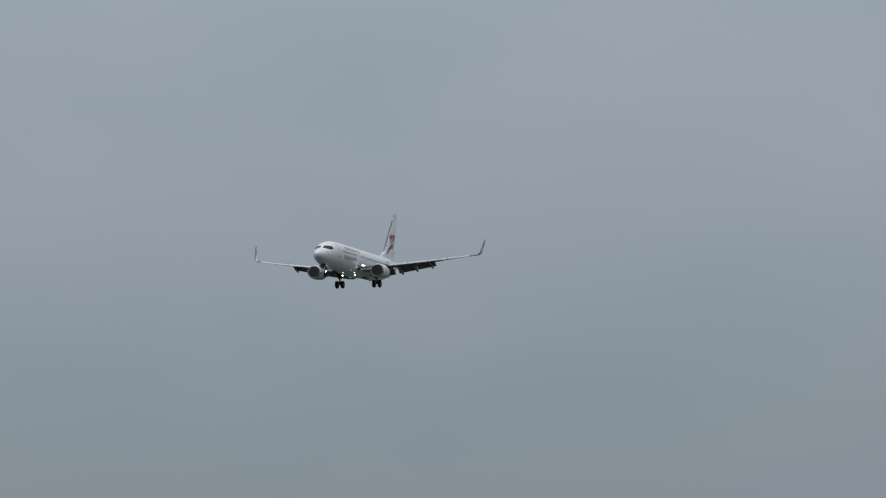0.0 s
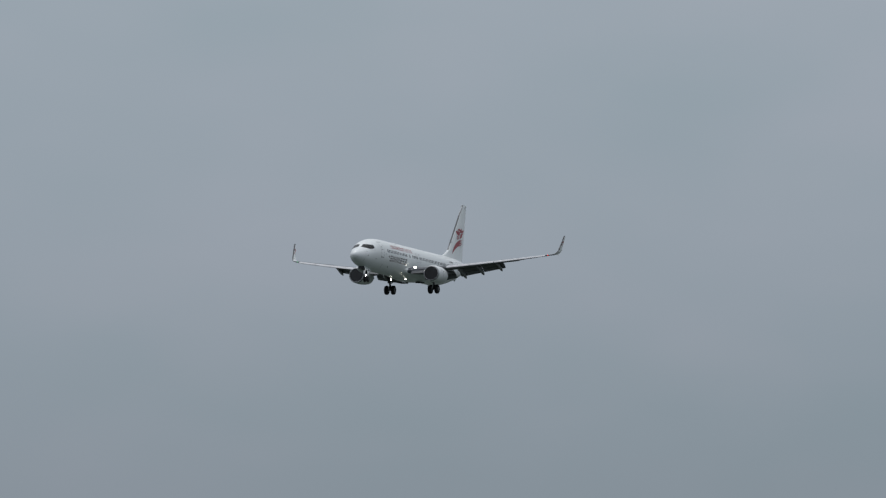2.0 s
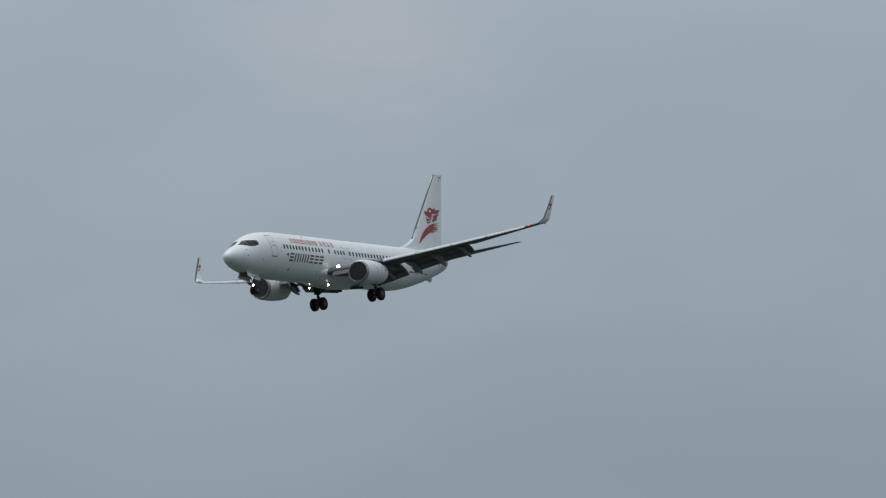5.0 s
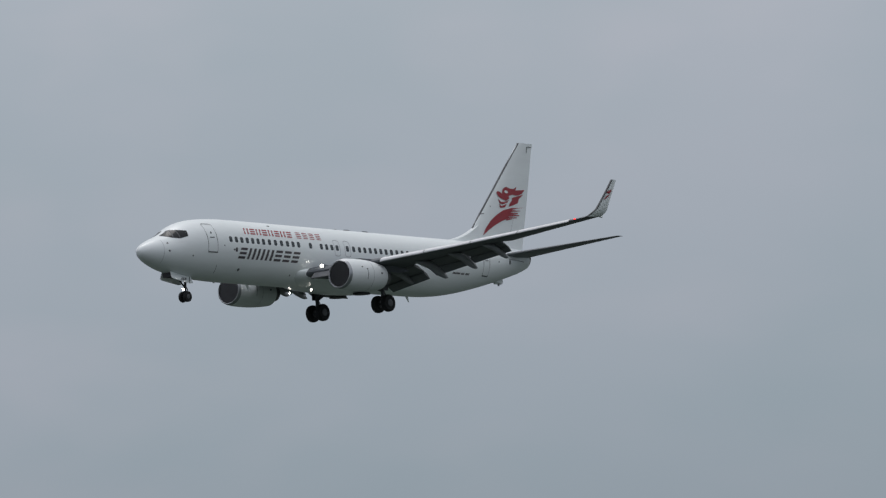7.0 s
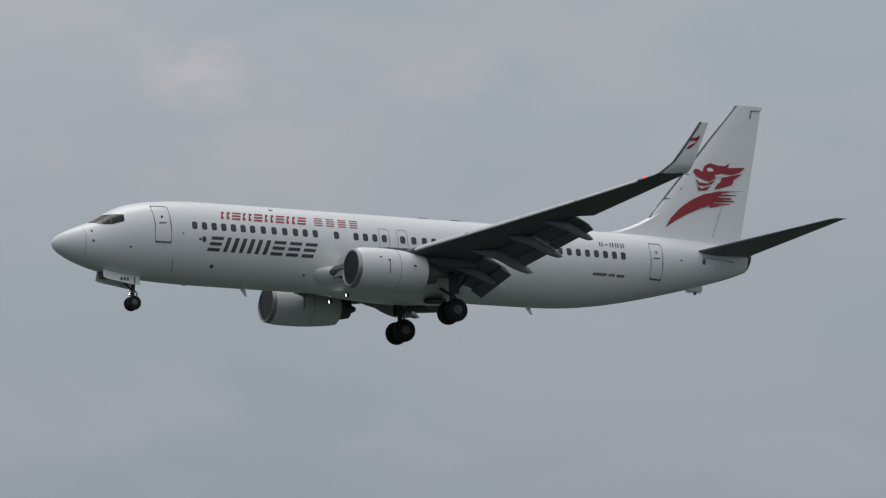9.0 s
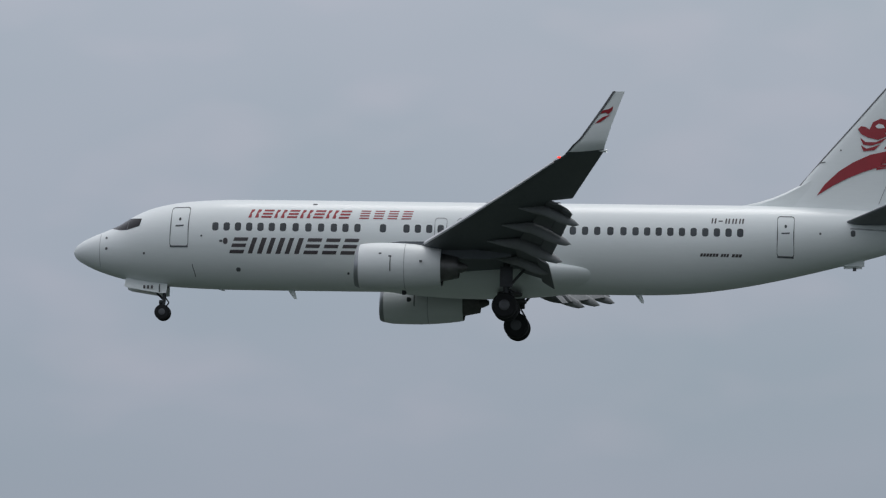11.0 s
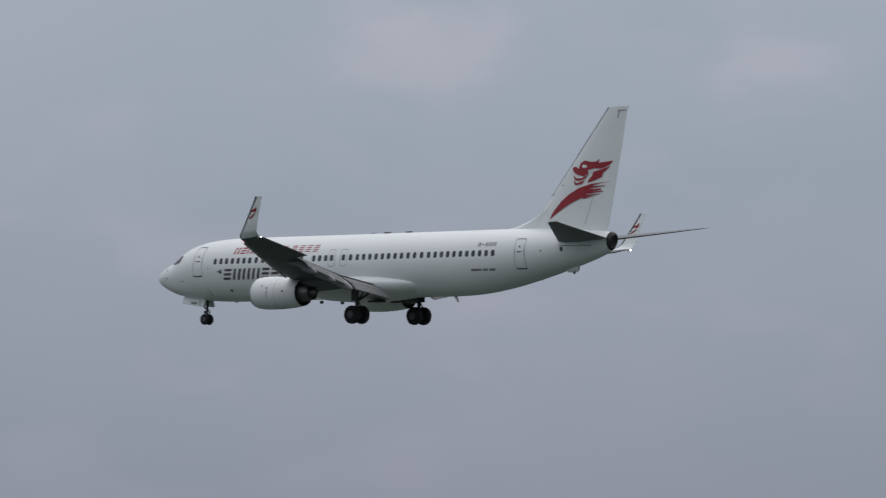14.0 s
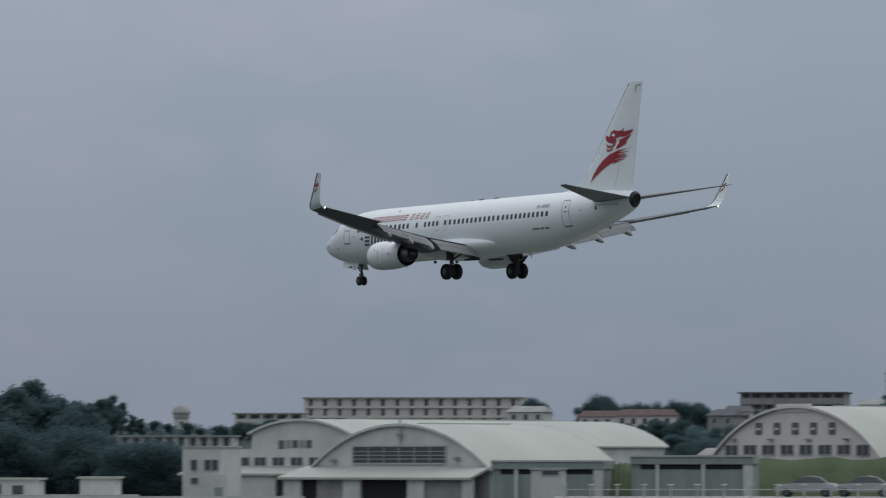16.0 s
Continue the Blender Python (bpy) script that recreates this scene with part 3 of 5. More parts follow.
    bm = bmesh.new()
    for k in range(24):
        a = 2 * math.pi * k / 24
        v = []
        for r, w in ((0.22, -0.05), (0.22, 0.05), (0.72, 0.10), (0.72, 0.0)):
            v.append(bm.verts.new((NOSE - s0 - 0.9 - w, cy + r * math.cos(a + w), cz + r * math.sin(a + w) * 0.97)))
        bm.faces.new(v)
    part("fan", bm, NOZZLE, engine, smooth=False)
    part("spinner", turned([(-0.15, 0.24), (0.05, 0.2), (0.25, 0.1), (0.33, 0.01)], 20, "x", (NOSE - s0 - 0.95, cy, cz)), LINE, engine)
    part("fan_nozzle", turned([(-3.70, 0.815), (-3.1, 0.79), (-3.05, 0.5)], 36, "x", (NOSE - s0, cy, cz), caps=False), DARK, engine)
    part("core_nozzle", turned([(-3.1, 0.64), (-3.8, 0.60), (-4.30, 0.50), (-4.45, 0.47), (-4.30, 0.40)], 30, "x", (NOSE - s0, cy, cz + 0.02)), NOZZLE, engine, "dark heat-stained exhaust nozzle")
    part("exhaust_plug", turned([(-4.25, 0.30), (-4.6, 0.22), (-4.85, 0.10)], 20, "x", (NOSE - s0, cy, cz + 0.02)), NOZZLE, engine)
    rings = []
    for s, zl, zh, w in ((14.3, -0.92, -0.82, 0.10), (15.2, -1.0, -0.72, 0.20), (16.2, -1.2, -0.72, 0.24), (17.6, -1.45, -0.95, 0.22), (19.0, -1.45, -1.1, 0.16), (20.0, -1.30, -1.2, 0.05)):
        rings.append([(NOSE - s, cy - w, zl), (NOSE - s, cy + w, zl), (NOSE - s, cy + w * 0.8, zh), (NOSE - s, cy - w * 0.8, zh)])
    part("pylon", loft(rings), GREY, plane)
    for out in (1, -1):
        bm = bmesh.new()
        zs = [cz + 0.32 - 0.06 * k for k in range(12)]
        yy = lambda z: cy + out * (1.07 * 1.02 * math.sqrt(max(0, 1 - ((z - cz) / 1.05) ** 2)) + 0.006)
        loft([[(NOSE - s0 - 1.55, yy(z), z) for z in zs], [(NOSE - s0 - 1.59, yy(z), z) for z in zs]], False, False, bm)
        part("cowl_seam", bm, DARK, engine, smooth=False)
        for sx, z in ((1.12, cz + 0.42), (1.55, cz + 0.30), (2.9, cz + 0.1)):
            yv = cy + out * (1.06 * 1.02 * math.sqrt(1 - ((z - cz) / 1.05) ** 2) + 0.004)
            part("cowl_latch", box(NOSE - s0 - sx - 0.06, NOSE - s0 - sx + 0.06, yv - 0.012, yv + 0.012, z - 0.05, z + 0.05), LINE, engine, smooth=False)
        ring0 = [(NOSE - s0 - 2.15, cy + (1.06 * 1.02 + 0.006) * math.cos(a), cz + (1.06 + 0.006) * math.sin(a) * (0.93 if math.sin(a) < 0 else 0.98)) for a in [radians(k * 6) + (0 if out > 0 else math.pi) for k in range(-14, 15)]]
        ring1 = [(x - 0.025, y, z) for x, y, z in ring0]
        part("cowl_joint", loft([ring0, ring1], False, False), FAINT, engine)

    # ---- tailplane ----
    rr = [foil(33.95 + (y - 0.6) * 0.715, 37.65 + (y - 0.6) * 0.255, side * y, 0.96 + (y - 0.6) * 0.135, 0.085, wash=0.045) for y in (0.2, 1.2, 3, 5, 6.6, 6.98)]
    rr.append(foil(38.72, 39.42, side * 7.12, 0.96 + 6.62 * 0.135, 0.05, wash=0.045))
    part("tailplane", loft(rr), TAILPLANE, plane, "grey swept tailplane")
    part("tailplane_seal", skin_patch(densify([(34.5, 0.70), (36.6, 0.66), (36.6, 0.72), (34.5, 0.76)], 0.3), side, 0.01), FAINT, fuselage, smooth=False)
    part("pivot_plate", skin_patch(rounded(34.52, 34.72, 0.38, 0.66, 0.08), side, 0.012), LINE, fuselage, smooth=False)

# ---- fin ----
FIN = [  # z, lead, trail
    (1.3, 31.28, 37.22), (2.0, 31.63, 37.40), (3.0, 32.33, 37.62), (5.0, 34.03, 38.06), (7.0, 35.72, 38.49), (8.7, 37.14, 38.84), (8.97, 37.42, 38.97)]


def fin_y(s, z):
    le, te = lerp_table(FIN, z)
    u = min(1, max(0.0, (s - le) / (te - le)))
    return 5 * 0.095 * (0.2969 * math.sqrt(u) - 0.126 * u - 0.3516 * u**2 + 0.2843 * u**3 - 0.1000 * u**4) * (te - le) + 0.006


rr = []
for z in (1.3, 1.7, 2.0, 2.6, 3.2, 4, 5, 6, 7, 8, 8.7, 8.97):
    le, te = lerp_table(FIN, z)
    r = foil(le, te, 0, 0, 0.095)
    rr.append([(x, w, z) for x, _, w in r])
fin = part("tail_fin", loft(rr), WHITE, plane, "white tail fin with red swoosh emblem")
rr = []
for k in range(9):
    t = k / 8
    s = 28.3 + 4.4 * t
    h = 1.80 + 1.35 * t ** 2.2
    w = 0.05 + 0.16 * t
    rr.append([(NOSE - s, -w * 1.15, 1.6), (NOSE - s, w * 1.15, 1.6), (NOSE - s, w, h - 0.12), (NOSE - s, 0.0, h), (NOSE - s, -w, h - 0.12)])
part("dorsal_fin", loft(rr), WHITE, fin)
rr = []
for z in (2.7, 4, 5.5, 7, 8.95):
    le = lerp_table(FIN, z)[0]
    rr.append([(NOSE - le + 0.012, -0.035, z), (NOSE - le + 0.012, 0.035, z), (NOSE - le - 0.07, 0.09, z), (NOSE - le - 0.07, -0.09, z)])
part("leading_edge", loft(rr), LINE, fin, "dark worn leading edge strip")


def fin_patch(loop, face, mat, name, step=0.25, out=0.04):
    bm = bmesh.new()
    bm.faces.new([bm.verts.new((NOSE - s, face * (fin_y(s, z) + out), z)) for s, z in densify(loop, step)])
    bmesh.ops.triangulate(bm, faces=bm.faces)
    return part(name, bm, mat, fin, smooth=False)


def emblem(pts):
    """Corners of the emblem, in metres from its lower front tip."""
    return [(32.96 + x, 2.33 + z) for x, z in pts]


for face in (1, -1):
    hinge = lambda z: lerp_table(FIN, z)[0] + (lerp_table(FIN, z)[1] - lerp_table(FIN, z)[0]) * 0.70
    fin_patch([(hinge(2.0), 2.0), (hinge(2.0) + 0.03, 2.0), (hinge(4.4) + 0.025, 4.4), (hinge(4.4), 4.4)], face, FAINT, "rudder_seam", 0.4)
    fin_patch([(hinge(8.5) - 0.1, 8.3), (hinge(8.5) - 0.05, 8.3), (hinge(8.5) + 0.05, 8.72), (38.76, 8.72), (38.78, 8.76), (hinge(8.5), 8.76)], face, LINE, "tip_seam", 0.3)
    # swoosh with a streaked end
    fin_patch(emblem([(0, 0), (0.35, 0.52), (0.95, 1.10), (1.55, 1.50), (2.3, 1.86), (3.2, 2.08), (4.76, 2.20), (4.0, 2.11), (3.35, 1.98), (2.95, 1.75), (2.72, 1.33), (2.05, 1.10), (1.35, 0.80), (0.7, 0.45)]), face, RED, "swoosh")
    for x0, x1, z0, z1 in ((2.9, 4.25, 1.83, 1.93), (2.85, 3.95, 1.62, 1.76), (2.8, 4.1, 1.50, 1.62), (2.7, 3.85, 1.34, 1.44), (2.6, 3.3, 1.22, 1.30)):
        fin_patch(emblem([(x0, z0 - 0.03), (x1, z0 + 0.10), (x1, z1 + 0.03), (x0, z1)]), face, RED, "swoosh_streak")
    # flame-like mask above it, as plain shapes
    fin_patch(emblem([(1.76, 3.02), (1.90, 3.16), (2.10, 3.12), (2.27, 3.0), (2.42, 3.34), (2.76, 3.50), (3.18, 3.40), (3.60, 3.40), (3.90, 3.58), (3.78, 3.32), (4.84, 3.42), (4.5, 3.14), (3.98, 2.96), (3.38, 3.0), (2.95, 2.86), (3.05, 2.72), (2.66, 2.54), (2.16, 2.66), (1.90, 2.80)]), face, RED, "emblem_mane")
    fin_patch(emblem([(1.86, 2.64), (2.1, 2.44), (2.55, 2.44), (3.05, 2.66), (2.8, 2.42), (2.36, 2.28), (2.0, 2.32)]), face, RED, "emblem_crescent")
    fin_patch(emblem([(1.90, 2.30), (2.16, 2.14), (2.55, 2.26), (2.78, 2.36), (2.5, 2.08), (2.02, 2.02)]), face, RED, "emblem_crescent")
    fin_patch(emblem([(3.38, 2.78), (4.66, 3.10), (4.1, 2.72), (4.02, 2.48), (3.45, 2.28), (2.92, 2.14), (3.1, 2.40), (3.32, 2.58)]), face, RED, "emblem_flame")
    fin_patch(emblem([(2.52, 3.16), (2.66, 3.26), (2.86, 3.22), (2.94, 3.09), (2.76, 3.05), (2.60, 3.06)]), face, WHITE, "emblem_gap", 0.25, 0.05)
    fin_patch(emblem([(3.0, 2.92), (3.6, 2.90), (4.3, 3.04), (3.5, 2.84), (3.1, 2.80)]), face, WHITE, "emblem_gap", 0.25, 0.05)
    fin_patch(rounded(33.95, 34.03, 4.35, 4.43, 0.035), face, LINE, "fin_bolt")
    fin_patch([(33.05, 3.82), (33.32, 3.84), (33.32, 3.88), (33.05, 3.88)], face, LINE, "fin_bolt")


# ---- landing gear ----
def wheel(name, x, y, z, r, w, parent, side):
    prof = [(-w * 0.5, r * 0.46), (-w * 0.5, r * 0.86), (-w * 0.36, r * 0.97), (-w * 0.15, r), (w * 0.15, r), (w * 0.36, r * 0.97), (w * 0.5, r * 0.86), (w * 0.5, r * 0.46)]
    tyre = part("tyre", turned(prof, 32, "y", (x, y, z)), TYRE, parent, "black rubber tyre")
    part("hub", turned([(-w * 0.53, r * 0.2), (-w * 0.53, r * 0.40), (-w * 0.46, r * 0.47), (w * 0.46, r * 0.47), (w * 0.53, r * 0.40), (w * 0.53, r * 0.2)], 24, "y", (x, y, z)), HUB, tyre, "grey alloy hub")


for side in (1, -1):
    gear = new("main_gear")
    gear.parent = plane
    x, y, z = NOSE - 19.63, side * 2.87, -3.2
    part("strut", rod((x, y, -1.1), (x, y, z + 0.05), 0.15, 0.11, 14), STRUT, gear, "dark hydraulic gear strut")
    part("axle", rod((x, y - 0.46, z), (x, y + 0.46, z), 0.08), STRUT, gear)
    part("side_brace", rod((x + 0.05, side * 1.4, -1.7), (x, y, -2.4), 0.07), STRUT, gear)
    part("drag_brace", rod((x - 0.9, y, -1.4), (x, y, -2.45), 0.06), STRUT, gear)
    part("torque_link", rod((x - 0.15, y, -2.4), (x - 0.36, y, -2.75), 0.04), STRUT, gear)
    part("torque_link", rod((x - 0.36, y, -2.75), (x - 0.1, y, -3.1), 0.04), STRUT, gear)
    for o in (-0.43, 0.43):
        wheel("wheel", x, y + o, z, 0.565, 0.40, gear, side)
    part("gear_door", box(x - 0.30, x + 0.26, y + side * 0.20, y + side * 0.24, -2.35, -1.45, bevel=0.015), STRUT, gear, "dark grey strut door")
    # solid disc, not a hollow: the well's shade is its near-black colour
    part("wheel_well", turned([(-2.40, 0.56), (-2.30, 0.56)], 28, "z", (x, side * 1.05, 0)), DARK, gear, "near-black disc standing for the shade in the wheel well")

nose_gear = new("nose_gear")
nose_gear.parent = plane
x, z = NOSE - 4.1, -3.21
part("strut", rod((x - 0.1, 0, -1.7), (x, 0, z + 0.05), 0.10, 0.075, 12), STRUT, nose_gear, "dark nose gear strut")
part("axle", rod((x, -0.30, z), (x, 0.30, z), 0.05), STRUT, nose_gear)
part("drag_brace", rod((x + 0.85, 0, -1.8), (x + 0.02, 0, -2.6), 0.05), STRUT, nose_gear)
part("torque_link", rod((x - 0.06, 0, -2.5), (x - 0.26, 0, -2.75), 0.03), STRUT, nose_gear)
part("torque_link", rod((x - 0.26, 0, -2.75), (x - 0.03, 0, -3.1), 0.03), STRUT, nose_gear)
for o in (-0.2, 0.2):
    wheel("wheel", x, o, z, 0.345, 0.20, nose_gear, 1)
for side in (1, -1):
    loop = [(2.45, -1.72), (2.42, -2.12), (2.62, -2.20), (4.05, -2.42), (4.30, -2.40), (4.32, -1.98)]
    rr = [[(NOSE - s, side * (0.36 + (0.16 if zz < -2.0 else 0)) + o, zz) for s, zz in loop] for o in (-0.018, 0.018)]
    door = part("gear_door", loft(rr), WHITE, nose_gear, "white nose gear door, hanging open", smooth=False)
    for k in range(3):
        part("door_mark", box(NOSE - 3.36 - 0.17 * k, NOSE - 3.27 - 0.17 * k, side * 0.55 - 0.004, side * 0.55 + 0.004, -2.22, -2.08), CHARCOAL, door, smooth=False)
    part("door_strip", box(NOSE - 4.02, NOSE - 3.97, side * 0.55 - 0.006, side * 0.55 + 0.006, -2.38, -2.02), LINE, door, smooth=False)
# solid block flush with the belly, coloured near-black as the bay's shade
part("wheel_bay", box(NOSE - 4.3, NOSE - 2.5, -0.32, 0.32, -2.06, -1.6), DARK, nose_gear, "near-black block standing for the shade in the nose wheel bay", smooth=False)
# small lamps: one on the nose leg, two under the belly that point ahead
for lx, ly, lz, r in ((NOSE - 3.96, 0.0, -2.75, 0.085), (NOSE - 14.9, 0.95, -2.32, 0.085), (NOSE - 14.9, -0.95, -2.32, 0.085)):
    lamp = part("lamp_housing", turned([(-0.16, 0.004), (-0.15, 0.05), (-0.1, r + 0.015), (0.03, r + 0.02), (0.03, r), (-0.03, r)], 16, "x", (lx, ly, lz), caps=False), STRUT, plane)
    part("lamp_lens", turned([(-0.02, 0.01), (-0.02, r)], 16, "x", (lx, ly, lz)), LAMP, lamp, "glowing lamp lens")


# ---- the airfield's far side: azimuth and distance from the camera ----
GRASS = material("airfield_grass", (0.033, 0.046, 0.037), 0.95, vary=0.35, scale=0.04, fine=0.9, bump=0.2)
GREEN = material("rough_green_bank", (0.060, 0.084, 0.042), 0.95, vary=0.35, scale=0.25, fine=3.0, bump=0.4)
# blue-green, lighter tone puts the distance haze into the leaf colour
LEAF = material("hazed_dark_foliage", (0.078, 0.132, 0.138), 0.95, vary=0.2, scale=0.35, fine=2.5, per_object=0.15)
leaf_nodes, leaf_links = LEAF.node_tree.nodes, LEAF.node_tree.links
through_leaf, leaf_mix = leaf_nodes.new("ShaderNodeBsdfTranslucent"), leaf_nodes.new("ShaderNodeMixShader")
leaf_mix.inputs["Fac"].default_value = 0.45
leaf_links.new(leaf_nodes["Principled BSDF"].inputs["Base Color"].links[0].from_socket, through_leaf.inputs["Color"])
leaf_links.new(leaf_nodes["Principled BSDF"].outputs[0], leaf_mix.inputs[1])
leaf_links.new(through_leaf.outputs[0], leaf_mix.inputs[2])
leaf_links.new(leaf_mix.outputs[0], leaf_nodes["Material Output"].inputs["Surface"])
BARK = material("bark", (0.07, 0.06, 0.05), 0.9, vary=0.3)
PALE = material("pale_painted_concrete", (0.55, 0.555, 0.525), 0.8, vary=0.16, scale=0.25, fine=2.0, bump=0.05, streak=(1, 1, 0.4))
PALE_ROOF = material("pale_sheet_roof", (0.385, 0.405, 0.362), 0.65, vary=0.10, scale=0.08, fine=1.2, streak=(0.3, 1, 1))
WARM = material("cream_painted_wall", (0.62, 0.58, 0.55), 0.8, vary=0.12, scale=0.2, fine=2.0)
DIM = material("weathered_grey_wall", (0.27, 0.27, 0.26), 0.85, vary=0.22, scale=0.3, fine=2.5)
SHED = material("grey_green_sheet_metal", (0.24, 0.28, 0.26), 0.6, vary=0.15, scale=0.4, fine=3.0, streak=(2, 2, 0.2))
TILE = material("dark_roof", (0.078, 0.082, 0.09), 0.8, vary=0.25, scale=0.4)
RUST = material("faded_red_roof", (0.085, 0.052, 0.048), 0.8, vary=0.25, scale=0.4)
PANE = material("far_window_glass", (0.07, 0.078, 0.085), 0.25, vary=0.2)
# near-black colour in place of the shade inside doorways and slots
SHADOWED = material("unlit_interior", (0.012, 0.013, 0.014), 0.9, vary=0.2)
CHECK_RED = material("checker_red", (0.22, 0.098, 0.10), 0.7, vary=0.15, scale=0.6)
CHECK_WHITE = material("checker_white", (0.34, 0.33, 0.335), 0.7, vary=0.12, scale=0.6)
STEEL = material("galvanised_steel", (0.42, 0.43, 0.43), 0.5, 0.3, vary=0.12)
CONCRETE = material("stained_concrete", (0.30, 0.30, 0.28), 0.9, vary=0.2, scale=0.2, fine=2.5)
CAR_PAINT = material("silver_car_paint", (0.36, 0.37, 0.38), 0.35, 0.3, vary=0.05, coat=0.3)


def smoothstep(a, b, x):
    t = min(1, max(0, (x - a) / (b - a)))
    return t * t * (3 - 2 * t)


def far(azimuth, distance, z=0.0):
    return Vector((distance * math.cos(radians(azimuth)), distance * math.sin(radians(azimuth)), z))


def height(azimuth, distance):
    """The ground's height: flat airfield, then a built-up rise behind the hangars."""
    if not 95 < azimuth < 185:
        return 0.0
    edge = smoothstep(95, 120, azimuth) * (1 - smoothstep(165, 185, azimuth))
    h = smoothstep(1040, 1400, distance) * 15.5 + smoothstep(1400, 2200, distance) * 3
    h += smoothstep(1150, 1400, distance) * (1 - smoothstep(1500, 1900, distance)) * 8.0 * smoothstep(131.5, 134, azimuth) * (1 - smoothstep(139.8, 141.0, azimuth))
    h += smoothstep(1040, 1200, distance) * 1.5 * math.sin(azimuth * 2.3) * math.sin(distance * 0.011)
    return h * edge


azs = [a for a in range(0, 120, 4)] + [120 + 0.5 * k for k in range(80)] + [a for a in range(160, 360, 4)]
bm = bmesh.new()
hub = bm.verts.new((0, 0, 0))
prev = None
for d in (60, 160, 300, 500, 750, 950, 1040, 1080, 1120, 1160, 1200, 1240, 1280, 1320, 1360, 1400, 1460, 1540, 1650, 1800, 2000, 2300, 2900, 3800, 4950):
    row = [bm.verts.new(far(a, d, height(a, d))) for a in azs]
    for i in range(len(azs)):
        j = (i + 1) % len(azs)
        if prev:
            bm.faces.new((prev[i], prev[j], row[j], row[i]))
        else:
            bm.faces.new((hub, row[j], row[i]))
    prev = row
ground = finish("ground", bm, GRASS)
tagged(ground, "dark airfield grass rising to a built-up slope", "ground", kind="structure")


def facing(azimuth, distance, turn=0.0, z=None):
    """Pose of a house front at a place: x to the right along the front, y away from the camera."""
    p = far(azimuth, distance, height(azimuth, distance) if z is None else z)
    return Matrix.Translation(p) @ pose(0, 0, 0, 0, 0, azimuth - 90 - turn)


def opening(parent, x0, x1, z0, z1, y=0.0, mat=None, name="window", mullions=0, frame_w=0.12):
    """A window set in a front: a pane behind a raised frame, with bars."""
    w = part(name, box(x0, x1, y - 0.02, y + 0.25, z0, z1), mat or PANE, parent, smooth=False)
    bm = bmesh.new()
    f = frame_w
    box(x0 - f, x0, y - 0.10, y + 0.1, z0 - f, z1 + f, bm)
    box(x1, x1 + f, y - 0.10, y + 0.1, z0 - f, z1 + f, bm)
    box(x0, x1, y - 0.10, y + 0.1, z1, z1 + f, bm)
    box(x0, x1, y - 0.16, y + 0.1, z0 - f, z0, bm)
    for k in range(1, mullions + 1):
        x = x0 + (x1 - x0) * k / (mullions + 1)
        box(x - 0.06, x + 0.06, y - 0.08, y, z0, z1, bm)
    part("frame", bm, STEEL, w, smooth=False)
    return w


def arch(width, eave, apex, n=28):
    """Points of a segmental arch, from the left eave to the right one."""
    rise = apex - eave
    r = (width * width / 4 + rise * rise) / (2 * rise)
    half = math.asin(width / 2 / r)
    return [(width / 2 + r * math.sin(-half + 2 * half * k / n), apex - r + r * math.cos(-half + 2 * half * k / n)) for k in range(n + 1)]


def hangar(m, width, length, eave, apex, wall, roof, label, clip=0.0):
    """A vaulted hangar: x across the front, y along its length."""
    h = thing("hangar", m, label, "hangar", "vaulted hangars")
    pts = [q for q in arch(width, eave, apex) if q[0] >= clip]
    outline = [(clip, 0)] + pts + [(width, 0)]
    body = loft([[(x, y, z) for x, z in outline] for y in (0, 0.5)])
    part("front_wall", body, wall, h, smooth=False)
    part("rear_wall", loft([[(x, y, z) for x, z in outline] for y in (length - 0.5, length)]), wall, h, smooth=False)
    for x0, x1 in ((clip, clip + 0.4), (width - 0.4, width)):
        part("side_wall", box(x0, x1, 0.5, length - 0.5, 0, eave - 0.02), wall, h, smooth=False)
    outer = [q for q in arch(width + 1.2, eave - 0.15, apex + 0.35) if q[0] >= clip]
    inner = [(x, z - 0.3) for x, z in outer]
    part("roof", loft([[(x - 0.6, y, z) for x, z in outer + inner[::-1]] for y in (-0.7, length + 0.7)]), roof, h)
    # standing seams and a rim along the vault
    for y in (-0.72, length + 0.55):
        rim = [(x - 0.6, z + 0.06) for x, z in outer]
        low = [(x - 0.6, z - 0.38) for x, z in outer]
        part("roof_rim", loft([[(x, yy, z) for x, z in rim + low[::-1]] for yy in (y, y + 0.18)]), wall, h)
    part("ridge_vent", box(width / 2 - 0.5, width / 2 + 0.5, length * 0.15, length * 0.85, apex + 0.3, apex + 0.55), roof, h, smooth=False)
    return h


TURN = 39.0
# near hangar with a louvred gable window
W = 38.4
m = facing(144.38, 900, TURN, 0.0) @ pose(-W, 0, 0)
near = hangar(m, W, 34, 7.0, 14.1, PALE, PALE_ROOF, "pale vaulted hangar with a louvred gable window")
louvre = opening(near, 8.9, 29.0, 7.9, 10.6, -0.1, PANE, "gable_window", 5, 0.25)
for k in range(3):
    part("louvre", box(8.9, 29.0, -0.22, -0.12, 8.5 + 0.62 * k, 8.6 + 0.62 * k), STEEL, louvre, smooth=False)
part("down_pipe", box(19.1, 19.4, -0.35, -0.05, 11.2, 15.2), STEEL, near, smooth=False)
part("floodlight", box(18.8, 19.8, -0.8, -0.3, 12.2, 12.9, bevel=0.1), DIM, near)
part("floodlight", box(31.2, 32.3, -0.9, -0.2, 8.3, 8.9, bevel=0.1), DIM, near)
part("floodlight", box(4.2, 5.3, -0.9, -0.2, 8.0, 8.6, bevel=0.1), DIM, near)
